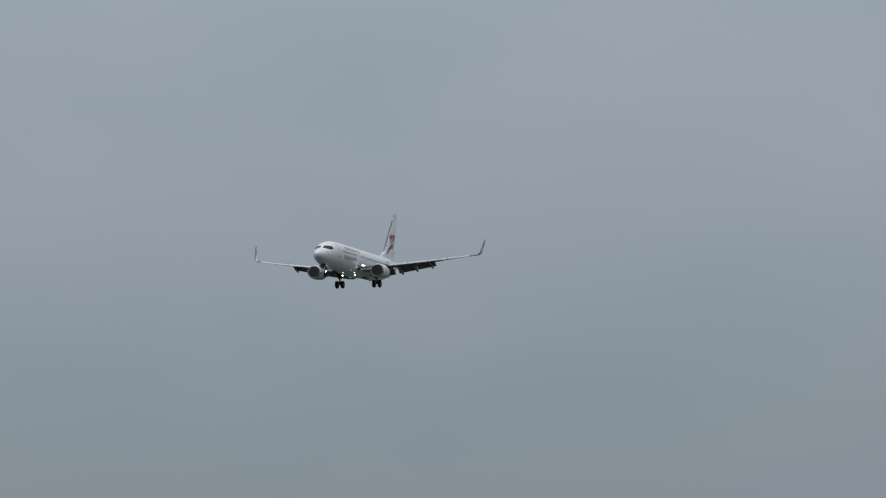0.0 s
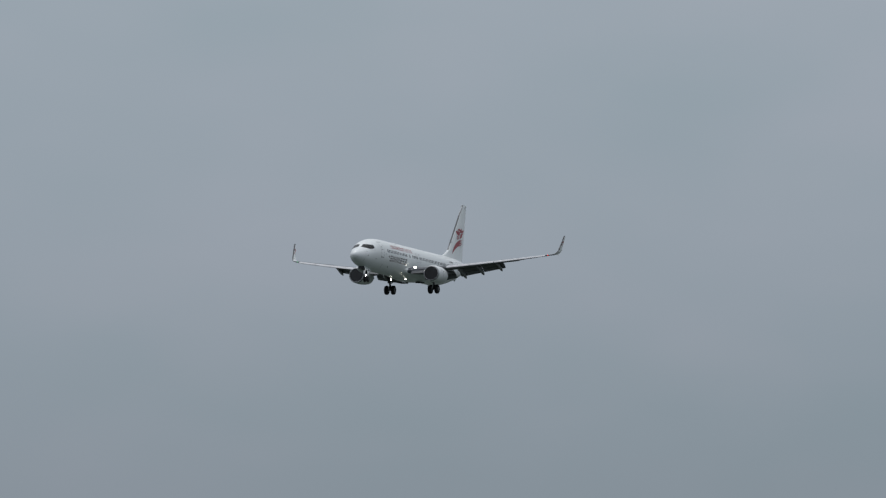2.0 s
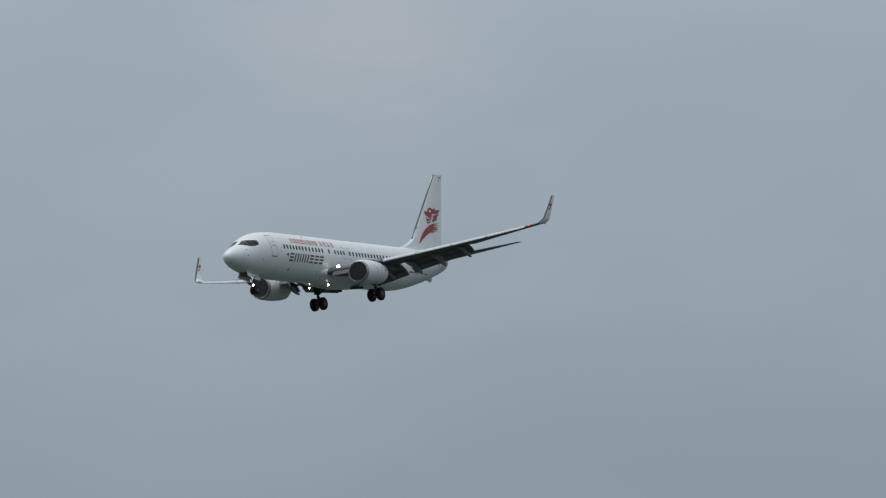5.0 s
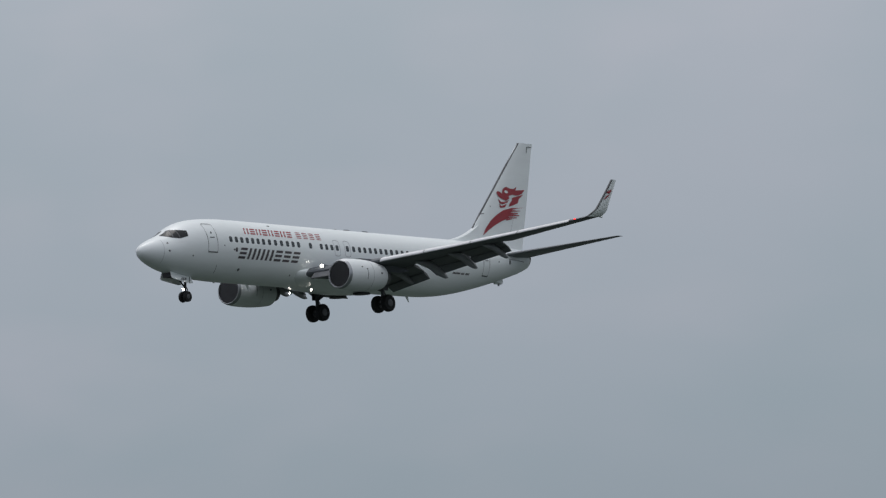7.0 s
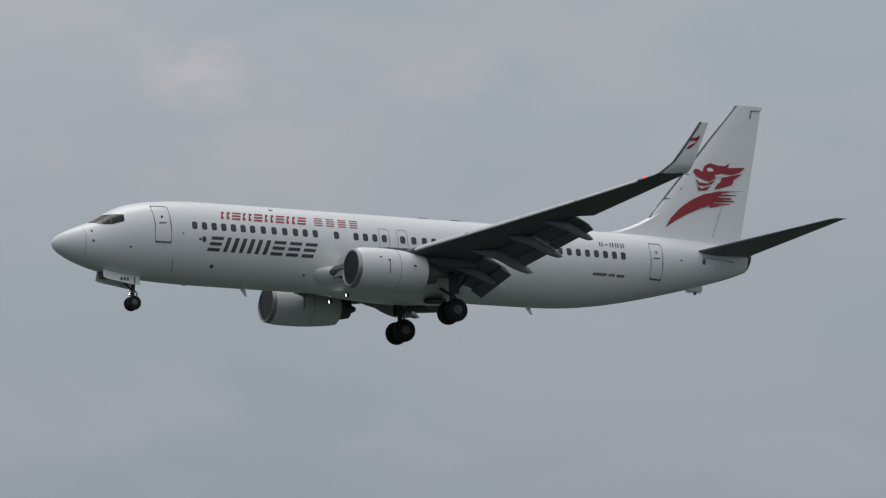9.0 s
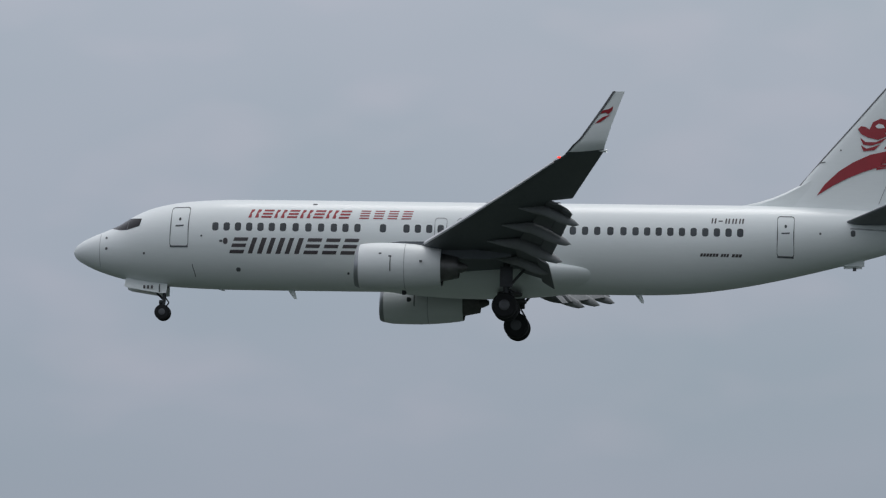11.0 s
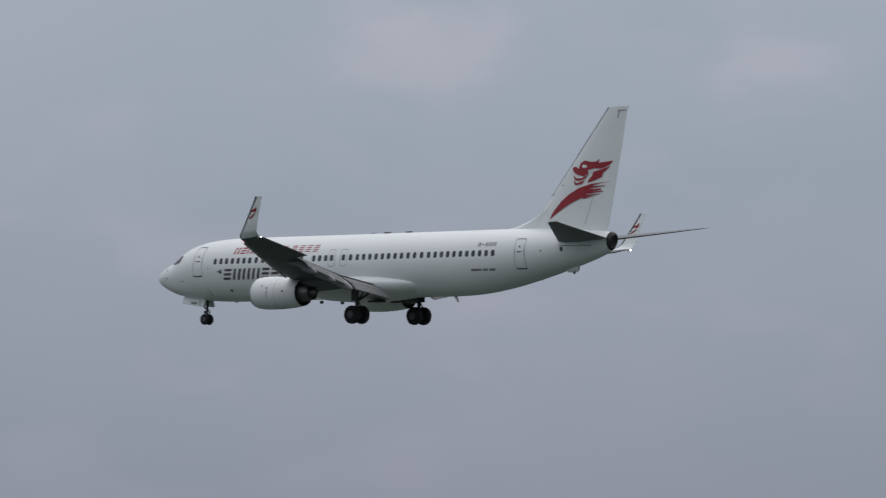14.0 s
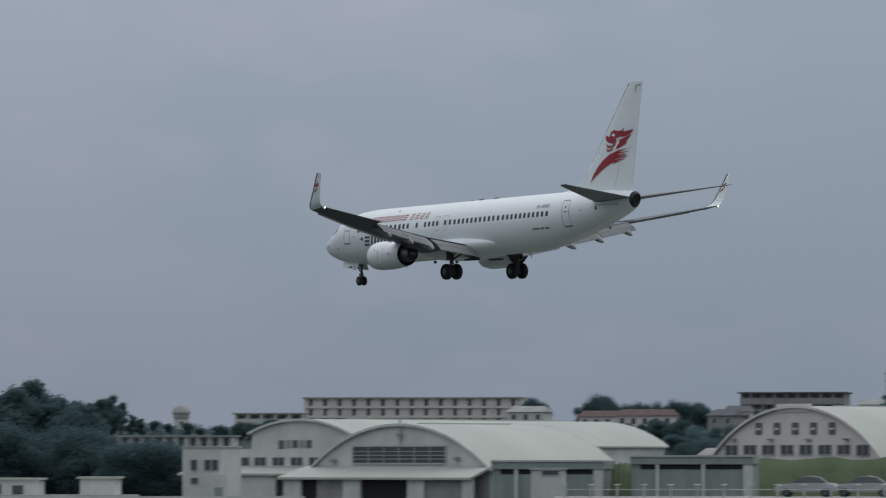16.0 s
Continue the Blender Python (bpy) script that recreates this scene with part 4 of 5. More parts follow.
canopy = loft([[(-3.5, -5.5, 5.1), (W + 0.4, -5.5, 5.1), (W + 0.4, -5.5, 5.5), (-3.5, -5.5, 5.5)], [(-1.5, 0.0, 7.0), (W + 0.4, 0.0, 7.0), (W + 0.4, 0.0, 7.4), (-1.5, 0.0, 7.4)]])
part("canopy_roof", canopy, PALE_ROOF, near, "pale lean-to roof over the doors", smooth=False)
for x0, x1 in ((-2.6, 1.2), (10.6, 14.4), (24.6, 28.2), (36.4, 38.6)):
    part("pier", box(x0, x1, -4.8, -4.2, 0, 5.2), PALE, near, smooth=False)
# the two doorways are closed panels, their inner shade given as near-black colour
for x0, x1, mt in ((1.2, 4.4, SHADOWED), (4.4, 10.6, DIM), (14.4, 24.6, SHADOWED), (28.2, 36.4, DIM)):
    part("hangar_door", box(x0, x1, -4.3, -4.1, 0, 5.15), mt, near, "doorway filled by a near-black panel for the unlit inside" if mt is SHADOWED else "grey sliding door", smooth=False)

# long hangar behind it, with annexe
W = 31.0
m = facing(146.37, 985, TURN, 0.0) @ pose(-W / 2, 0, 0)
long_h = hangar(m, W, 92, 11.2, 15.5, PALE, PALE_ROOF, "long pale vaulted hangar with four gable windows", 4.0)
for k in range(4):
    opening(long_h, 4.9 + 4.25 * k, 7.5 + 4.25 * k, 7.45, 8.85, -0.05, PANE, "window", 1)
for k in range(5):
    part("sign_bar", box(10.5 + 1.6 * k, 11.7 + 1.6 * k, -0.12, -0.02, 10.5 + (0.1 if k else -0.1), 12.0), DIM if k % 2 else LINE, long_h, smooth=False)
lean = loft([[(-8.5, -6.0, 5.6), (18.0, -6.0, 5.6), (18.0, -6.0, 6.0), (-8.5, -6.0, 6.0)], [(-8.5, 0, 6.9), (18.0, 0, 6.9), (18.0, 0, 7.3), (-8.5, 0, 7.3)]])
part("canopy_roof", lean, PALE_ROOF, long_h, "pale lean-to roof", smooth=False)
part("annexe_wall", box(-3.4, 14.0, -5.4, -5.0, 0, 5.7), PALE, long_h, smooth=False)
part("doorway", box(-5.8, -3.4, -5.5, -5.1, 0, 5.6), SHADOWED, long_h, "doorway filled by a near-black panel for the unlit inside", smooth=False)
part("link_wall", box(-6.0, 4.0, 0.6, 1.0, 0, 10.4), PALE, long_h, smooth=False)
opening(long_h, 0.0, 3.0, 7.45, 8.85, 0.5)
part("parapet", box(-8.0, 0.0, -4.0, -3.6, 7.0, 8.3), PALE, long_h, smooth=False)

annexe = thing("annexe", facing(147.25, 965, 30, 0.0), "white two-storey flat-roofed block beside the hangar", "building")
part("wall", box(-7.0, 1.0, 0, 7, 0, 10.6), PALE, annexe, smooth=False)
part("roof", box(-7.2, 1.2, -0.2, 7.2, 10.6, 10.9), PALE_ROOF, annexe, smooth=False)
for x in (-5.2, -2.4, -0.9):
    opening(annexe, x, x + 1.2, 6.6, 8.4)
opening(annexe, -5.2, -3.8, 4.2, 5.2)
part("porch", box(-0.6, 2.4, -1.0, 0, 0, 5.8), PALE, annexe, smooth=False)
part("door", box(0.2, 1.8, -1.1, -0.9, 0, 3.6), SHED, annexe, "green arched door", smooth=False)

# hangar with a row of low windows and a five-panel sign
W = 38.0
m = facing(140.28, 950, TURN, 0.0) @ pose(-W, 0, 0)
row_h = hangar(m, W, 72, 8.9, 17.6, WARM, PALE_ROOF, "cream vaulted hangar with window row and sign panels")
for k in range(8):
    opening(row_h, 2.6 + 4.3 * k, 5.4 + 4.3 * k, 9.4 - (0.25 if k in (0, 7) else 0), 11.0, -0.05, PANE, "window", 1)
for k in range(5):
    part("sign_panel", box(9.6 + 4.2 * k, 11.1 + 4.2 * k, -0.14, -0.02, 12.9, 15.0), LINE, row_h, "dark sign panel", smooth=False)
    part("sign_bar", box(9.9 + 4.2 * k, 10.8 + 4.2 * k, -0.2, -0.13, 13.7, 14.1), WARM, row_h, smooth=False)
for k in range(4):
    part("wall_lamp", box(4.2 + 8.6 * k, 5.3 + 8.6 * k, -0.9, -0.1, 11.9, 12.2, bevel=0.08), DIM, row_h)
part("roof_parapet", box(14.5, 22.0, -0.3, 0.6, 16.9, 18.3), WARM, row_h, smooth=False)
for k in range(7):
    w = part("clerestory", box(W - 0.05, W + 0.12, 5 + 8.5 * k, 11.5 + 8.5 * k, 7.0, 8.2), PANE, row_h, smooth=False)

# sheet metal sheds and the green bank
for az0, dist, w, top, turn in ((143.19, 884, 18.0, 8.3, 6), (141.62, 878, 19.5, 9.1, 4)):
    shed = thing("shed", facing(az0, dist, turn, 0.0), "low grey-green sheet metal shed with a broad fascia", "shed", "sheet metal sheds")
    part("wall", box(-w, 0, 0, 14, 0, top - 1.4), SHED, shed, smooth=False)
    part("fascia", box(-w - 0.2, 0.2, -0.5, 14.2, top - 1.4, top), SHED, shed, "pale grey-green fascia", smooth=False)
    part("gutter", box(-w - 0.25, 0.25, -0.7, -0.5, top - 0.25, top + 0.05), STEEL, shed, smooth=False)
    part("shade_slot", box(-w * 0.93, -1.6, -0.1, 0.0, top - 2.2, top - 1.45), SHADOWED, shed, smooth=False)
    for x in (-w * 0.8, -w * 0.42):
        part("post", box(x, x + 0.5, -0.45, -0.1, 0, top - 1.4), PALE, shed, smooth=False)
    part("corner_post", box(-1.5, 0.0, -0.35, 0.0, 0, top - 1.4), PALE, shed, smooth=False)
hut = thing("hut", facing(143.75, 872, 6, 0.0), "pale block hut with a dark window", "hut")
part("wall", box(-3.0, 2.2, 0, 4, 0, 6.8), PALE, hut, smooth=False)
part("roof", box(-3.3, 2.5, -0.3, 4.3, 6.8, 7.1), STEEL, hut, smooth=False)
opening(hut, -1.2, 1.4, 6.0, 6.6)
for (a0, a1, dist, top) in ((143.15, 142.75, 900, 7.9), (141.9, 136.5, 905, 8.6)):
    rows = []
    steps = 24
    for i in range(steps + 1):
        a = a0 + (a1 - a0) * i / steps
        t = top + 0.9 * smoothstep(140.6, 139.6, a) + 0.25 * math.sin(i * 1.7) + 0.15 * math.sin(i * 4.1)
        rows.append([far(a, dist - 9, 0), far(a, dist - 3, t * 0.75), far(a, dist, t), far(a, dist + 2, t), far(a, dist + 8, 0)])
    bank = finish("green_bank", loft(rows), GREEN)
    tagged(bank, "long overgrown green earth bank before the hangar", "bank", kind="structure")

# low white blocks by the tree slope
for a0, w, top, dist in ((149.44, 9.5, 5.6, 850), (148.50, 5.4, 5.8, 846), (148.9, 22.0, 3.0, 842)):
    b = thing("white_block", facing(a0, dist, 8, 0.0), "low white flat-roofed service block", "building", "service blocks")
    part("wall", box(-w / 2, w / 2, 0, 8, 0, top - 0.35), PALE, b, smooth=False)
    part("roof", box(-w / 2 - 0.4, w / 2 + 0.4, -0.5, 8.4, top - 0.35, top), PALE_ROOF, b, smooth=False)
    if w == 9.5:
        opening(b, -w * 0.42, -w * 0.1, top - 2.6, top - 1.0)
        opening(b, w * 0.08, w * 0.26, top - 2.6, top - 1.2)
parapet = finish("long_parapet", box(-24, 26, 0, 0.5, 0, 2.8), PALE, smooth=False)
parapet.matrix_basis = facing(148.1, 838, 4, 0.0)
tagged(parapet, "long low white boundary wall", "wall", kind="structure")


def block_of_flats(name, m, w, depth, top, storeys, bays, label, roof=None, wall=PALE, recess=0.8, half=0.26):
    """Flats with open galleries: slabs, upright fins and recessed dark windows."""
    b = thing(name, m, label, "building")
    part("wall", box(-w / 2, w / 2, recess, depth, 0, top - 0.4), wall, b, smooth=False)
    part("roof", box(-w / 2 - 0.6, w / 2 + 0.6, -0.8, depth + 0.6, top - 0.4, top), roof or DIM, b, smooth=False)
    step = 3.0
    rail_h = 1.75 if recess > 0.5 else 0.5
    low_w = 1.0 if recess > 0.5 else 0.7
    for s in range(storeys):
        z = top - 0.4 - step * (s + 1)
        part("gallery_slab", box(-w / 2, w / 2, -0.5, recess, z, z + rail_h), wall, b, "pale gallery parapet", smooth=False)
        for k in range(bays):
            x = -w / 2 + w * (k + 0.5) / bays
            part("window", box(x - w / bays * (half + 0.06), x + w / bays * (half - 0.06), recess - 0.10, recess + 0.05, z + low_w, z + 2.75), PANE, b, smooth=False)
            part("fin", box(x + w / bays * 0.44, x + w / bays * 0.52, -0.85, recess, z, z + step), wall, b, smooth=False)
    return b


block_of_flats("apartment_block", facing(145.19, 1700, 6), 68, 12, 28.3 - height(145.19, 1700), 3, 15, "long pale three-storey apartment block on the rise", DIM, WARM, 0.1, 0.13)
block_of_flats("apartment_block", facing(141.20, 1500, 8), 29, 11, 27.3 - height(141.20, 1500), 4, 9, "grey apartment block with a dark overhanging roof", TILE, DIM)
block_of_flats("apartment_block", facing(134.15, 1300, -4), 36, 12, 24.6 - height(134.15, 1300), 5, 8, "balconied apartment block with a brown roof", RUST, PALE)
block_of_flats("long_house", facing(147.85, 1250, 10), 34, 8, 14.2 - height(147.85, 1250), 2, 13, "low pale row house with small bays", DIM, PALE, 0.3, 0.2)
block_of_flats("low_block", facing(146.70, 1500, 6), 19, 9, 21.6 - height(146.70, 1500), 2, 5, "low block with a flat overhanging roof", DIM, PALE)
block_of_flats("arcade_building", facing(138.85, 1370, 2), 48, 8, 23.4 - height(138.85, 1370), 1, 16, "long low white arcaded building below the wooded hill", DIM, PALE)
block_of_flats("dark_block", facing(130.8, 1400, 0), 8, 9, 34 - height(130.8, 1400), 5, 2, "dark narrow high block", TILE, DIM)


def house(azimuth, dist, w, d, z_top, wall, roof, turn, label):
    base = height(azimuth, dist)
    h = max(3.0, z_top - base)
    b = thing("house", facing(azimuth, dist, turn), label, "house", "houses on the slope")
    part("wall", box(-w / 2, w / 2, 0, d, -1.0, h - 1.6), wall, b, smooth=False)
    ridge = loft([[(-w / 2 - 0.5, -0.5, h - 1.6), (-w / 2 - 0.5, d + 0.5, h - 1.6), (-w / 2 + 0.6, d / 2, h)], [(w / 2 + 0.5, -0.5, h - 1.6), (w / 2 + 0.5, d + 0.5, h - 1.6), (w / 2 - 0.6, d / 2, h)]])
    part("roof", ridge, roof, b, smooth=False)
    n = max(2, int(w / 2.6))
    for k in range(n):
        x = -w / 2 + w * (k + 0.5) / n
        opening(b, x - 0.5, x + 0.5, h - 3.6, h - 2.3)
    return b


HOUSES = [(142.75, 1330, 14, 8, 21.0, WARM, RUST, 10), (141.95, 1350, 7, 8, 21.2, DIM, TILE, 20),
          (141.75, 1400, 7, 7, 22.6, WARM, TILE, -5), (143.2, 1420, 12, 8, 21.5, WARM, RUST, 8),
          (144.0, 1450, 10, 8, 23.0, PALE, DIM, 15), (136.62, 1240, 7, 7, 19.6, PALE, DIM, 12), (136.3, 1230, 8, 7, 17.0, PALE, PALE_ROOF, -8),
          (136.75, 1220, 5, 6, 15.5, PALE, DIM, 4), (136.05, 1300, 8, 8, 20.2, DIM, TILE, 0), (135.55, 1270, 6, 6, 18.8, WARM, RUST, 14),
          (135.15, 1160, 7, 6, 12.6, PALE, PALE_ROOF, 0), (134.35, 1150, 7, 6, 12.6, PALE, PALE_ROOF, 3), (141.95, 980, 9, 6, 10.6, PALE, DIM, 20),
          (140.3, 1600, 12, 8, 26.5, PALE, DIM, 3), (132.8, 1500, 16, 9, 31.5, DIM, TILE, 5), (132.0, 1500, 12, 9, 31.0, DIM, TILE, -5)]
for h in HOUSES:
    house(*h, {PALE: "small white house on the slope", WARM: "small cream house on the slope", DIM: "small grey house on the slope"}[h[5]])

# domed hall, towers and masts
hall = thing("domed_hall", facing(136.85, 1420), "low hall with a shallow grey domed roof", "hall")
part("wall", box(-6, 6, 0, 12, 0, 25.9 - height(136.85, 1420)), DIM, hall, smooth=False)
part("roof", loft([[(-6.4 + 12.8 * k / 16, y, 25.9 - height(136.85, 1420) + 2.4 * math.sin(math.pi * k / 16)) for k in range(17)] + [(6.4, y, 25.6 - height(136.85, 1420)), (-6.4, y, 25.6 - height(136.85, 1420))] for y in (-0.5, 12.5)]), TILE, hall, "dark grey vaulted roof")


def stair_tower(name, azimuth, dist, w, top, label, mat=PALE, cap=None):
    b = thing(name, facing(azimuth, dist), label, "tower")
    h = top - height(azimuth, dist)
    part("shaft", box(-w / 2, w / 2, 0, w, 0, h - 1.2, bevel=0.1), mat, b, smooth=False)
    part("cap", box(-w / 2 - 0.3, w / 2 + 0.3, -0.3, w + 0.3, h - 1.2, h), cap or DIM, b, smooth=False)
    for k in range(3):
        opening(b, -0.5, 0.5, h - 3.2 - 3 * k, h - 2.2 - 3 * k)
    return b


stair_tower("tower", 136.50, 1400, 2.4, 29.8, "grey square tower with a darker top", DIM, TILE)
stair_tower("tower", 137.22, 1500, 1.7, 30.6, "slim grey tower on the skyline", DIM, TILE)
dome = stair_tower("lookout_tower", 147.62, 1800, 4.6, 23.6, "square white tower with a round cabin on top", PALE)
part("cabin", turned([(z - height(147.62, 1800), q) for z, q in ((23.6, 2.7), (24.4, 3.0), (25.6, 2.6), (26.6, 1.4), (27.0, 0.3))], 20, "z", (0, 2.5, 0)), DIM, dome, "round grey lookout cabin")
tank = thing("water_tower", facing(134.74, 1330), "grey round water tower on a slim shaft", "water tower")
hb = 8 + 1330 * math.tan(radians(0.955)) - height(134.74, 1330)
part("shaft", turned([(0, 1.6), (hb - 5, 1.2), (hb - 3, 1.2)], 18, "z"), DIM, tank)
part("bowl", turned([(hb - 3.4, 1.2), (hb - 2.6, 1.55), (hb - 1.0, 1.6), (hb - 0.2, 1.2), (hb, 0.3)], 20, "z"), DIM, tank, "grey rounded tank")
part("hatch", box(-0.6, 0.5, -1.66, -1.4, hb - 2.0, hb - 1.1), LINE, tank, smooth=False)

# chequered tank: each plate of its own
big = thing("chequered_tank", facing(133.72, 1350), "tall round tank in red and white chequers", "storage tank")
hb = 8 + 1350 * math.tan(radians(1.31)) - height(133.72, 1350)
R_T, COLS, ROWS = 7.0, 30, 18
part("drum", turned([(0, R_T - 0.12), (hb, R_T - 0.12)], 44, "z"), CHECK_WHITE, big)
for k in range(COLS):
    for r in range(ROWS):
        bm = bmesh.new()
        a0, a1 = 2 * math.pi * k / COLS + 0.004, 2 * math.pi * (k + 1) / COLS - 0.004
        z1 = hb - 1.5 * r
        rows = [[(rad * math.cos(a), rad * math.sin(a), z) for rad, z in ((R_T, z1 - 1.485), (R_T, z1 - 0.015), (R_T - 0.12, z1 - 0.015), (R_T - 0.12, z1 - 1.485))] for a in (a0, (a0 + a1) / 2, a1)]
        part("plate", loft(rows, bm=bm), CHECK_RED if (k + r) % 2 else CHECK_WHITE, big, smooth=False)
part("roof", turned([(hb, R_T + 0.15), (hb + 0.3, R_T + 0.1), (hb + 1.9, 2.4), (hb + 2.2, 0.2)], 44, "z"), TILE, big, "shallow dark conical roof")
part("vent_cap", turned([(hb + 1.9, 0.7), (hb + 2.8, 0.7), (hb + 3.0, 1.0), (hb + 3.2, 0.2)], 16, "z"), TILE, big)

# leaning boom and radio masts
p0, p1 = far(134.79, 1000, 0), far(135.10, 1000, 8 + 1000 * math.tan(radians(1.47)))
boom = thing("leaning_boom", pose(0, 0, 0), "tall dark leaning crane boom", "crane boom")
mid = p0.lerp(p1, 0.62)
part("lower_boom", rod(p0, mid, 0.36, 0.26, 8), TILE, boom)
part("upper_boom", rod(mid, p1, 0.24, 0.08, 8), TILE, boom)
part("head_sheave", turned([(-0.1, 0.14), (0.1, 0.14)], 12, "y", tuple(p1)), LINE, boom)
for az, dist, top, r in ((140.22, 1450, 0.965, 0.22), (139.9, 1600, 0.90, 0.14), (139.06, 1600, 1.06, 0.22), (138.98, 1600, 0.99, 0.12), (138.65, 1600, 1.0, 0.14), (138.42, 1500, 0.93, 0.2)):
    h = 8 + dist * math.tan(radians(top)) - height(az, dist)
    mast = thing("radio_mast", facing(az, dist), "slim grey lattice radio mast on the skyline", "mast", "radio masts")
    for a in (0, 120, 240):
        part("leg", rod((r * 3 * math.cos(radians(a)), r * 3 * math.sin(radians(a)), 0), (r * math.cos(radians(a)), r * math.sin(radians(a)), h), r * 0.5, r * 0.35, 5), STEEL, mast, smooth=False)
    for k in range(6):
        part("ring", turned([(h * (k + 0.5) / 6, r * 2.0), (h * (k + 0.5) / 6 + 0.15, r * 2.0)], 6, "z"), STEEL, mast, smooth=False)


# ---- trees ----
def leaf_cloud(lobes, count, size, rng, sprigs=0.1):
    """Many small leaf blades scattered in rounded lobes, denser to their skin."""
    verts, faces = [], []
    weights = [l[3] ** 2 for l in lobes]
    for _ in range(count):
        x, y, z, r = rng.choices(lobes, weights)[0]
        d = Vector((rng.gauss(0, 1), rng.gauss(0, 1), rng.gauss(0, 1))).normalized()
        p = Vector((x, y, z)) + Vector((d.x, d.y, d.z * 0.8)) * r * (rng.uniform(0.35, 1.05) if rng.random() > sprigs else rng.uniform(1.0, 1.4))
        lean = (d + Vector((rng.gauss(0, 0.5), rng.gauss(0, 0.5), rng.gauss(0, 0.5)))).normalized()
        u = lean.orthogonal().normalized()
        u.rotate(Quaternion(lean, rng.uniform(0, 6.28)))
        v = lean.cross(u)
        s = size * rng.uniform(0.6, 1.3)
        k = len(verts)
        verts += [p - u * s, p + v * s * 0.6, p + u * s, p - v * s * 0.6]
        faces.append((k, k + 1, k + 2, k + 3))
    me = bpy.data.meshes.new("crown")
    me.from_pydata(verts, [], faces)
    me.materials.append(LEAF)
    return me


def tree(kind, rng, label):
    """A tree about 10 m high: trunk, limbs and a crown of blades in lobes."""
    t = thing("tree", pose(0, 0, -500), label, "tree", "trees on the slope")
    lobes = []
    if kind == "broad":
        lobes = [(rng.uniform(-2.8, 2.8), rng.uniform(-2.8, 2.8), rng.uniform(4.0, 8.0), rng.uniform(1.4, 2.4)) for _ in range(9)] + [(0, 0, 7.5, 2.3), (0.5, 0, 3.6, 2.4), (-1.5, 0, 2.6, 2.0)]
    elif kind == "tall":
        lobes = [(rng.uniform(-1.7, 1.7), rng.uniform(-1.7, 1.7), z, rng.uniform(1.0, 1.7)) for z in (2.2, 3.2, 4.2, 5.2, 6.0, 6.8, 7.6, 8.4)] + [(rng.uniform(-0.7, 0.7), 0, 9.4, 0.8), (rng.uniform(-1.8, 1.8), 0, 8.8, 0.6)]
    else:
        lobes = [(rng.uniform(-2.6, 2.6), rng.uniform(-2.6, 2.6), rng.uniform(7.8, 8.8), rng.uniform(0.9, 1.4)) for _ in range(9)]
    bm = rod((0, 0, -1.5), (0.1, 0, 4.5), 0.30, 0.18, 8)
    rod((0.1, 0, 4.5), (0, 0, 8.2), 0.18, 0.06, 6, bm)
    part("trunk", bm, BARK, t)
    for l in lobes[:5]:
        part("limb", rod((0.05, 0, 3.6), (l[0] * 0.8, l[1] * 0.8, l[2]), 0.12, 0.04, 5), BARK, t)
    crown = new("crown", leaf_cloud(lobes, {"broad": 20000, "tall": 17000, "umbrella": 7500}[kind], 0.14, rng))
    crown.parent = t
    return t


rng = random.Random(7)
BROAD = [tree("broad", rng, "dense dark round-crowned tree on the slope") for _ in range(3)]
TALL = [tree("tall", rng, "tall dark ragged tree on the slope") for _ in range(3)]
FLAT = [tree("umbrella", rng, "bare-stemmed tree with a flat crown on the skyline") for _ in range(2)]
used = set()


def plant(kind, azimuth, dist, top_elevation, wide=1.0, min_h=3.0):
    """Set a tree so that its top stands at an elevation seen from the camera."""
    base = height(azimuth, dist) - 0.3
    h = max(min_h, 8 + dist * math.tan(radians(top_elevation)) - base) / (10.0 if kind is TALL else 9.4)
    src = next((k for k in kind if k not in used), None) or rng.choice(kind)
    m = Matrix.Translation(far(azimuth, dist, base)) @ pose(0, 0, 0, 0, 0, rng.uniform(0, 360))
    ob = src if src not in used else copy_thing(src, m)
    used.add(src)
    ob.matrix_basis = m @ Matrix.Diagonal((h * wide, h * wide, h, 1))
    return ob


# tall stand beside the service blocks
for az, el in ((149.55, 0.70), (149.42, 0.78), (149.22, 0.86), (149.12, 0.80), (149.32, 0.74), (148.98, 0.60), (148.86, 0.68), (148.72, 0.60), (148.6, 0.62), (148.48, 0.66), (148.36, 0.70), (148.25, 0.63), (148.16, 0.50), (148.05, 0.46), (149.02, 0.58), (148.92, 0.62), (148.80, 0.64), (148.68, 0.60), (148.78, 0.58)):
    plant(TALL, az, (1085 if az > 148.65 else 1290) + rng.uniform(-15, 25), el, 1.15)
for k in range(26):
    plant(BROAD, 148.62 + 1.1 * rng.random(), 1070 + rng.uniform(-15, 30), rng.uniform(0.15, 0.5), 1.1)
for az, el in ((147.9, 0.44), (147.75, 0.41), (147.55, 0.42), (147.42, 0.36), (147.2, 0.40), (147.0, 0.44), (146.85, 0.42), (146.7, 0.46), (146.62, 0.45)):
    plant(BROAD, az, 1330, el)
for az, el in ((148.12, 0.20), (148.0, 0.24), (147.88, 0.22), (147.75, 0.20), (147.68, 0.12), (148.26, 0.05), (148.05, 0.1), (147.85, 0.05), (147.72, 0.0), (148.4, -0.05)):
    plant(BROAD, az, 1010, el, 1.2)
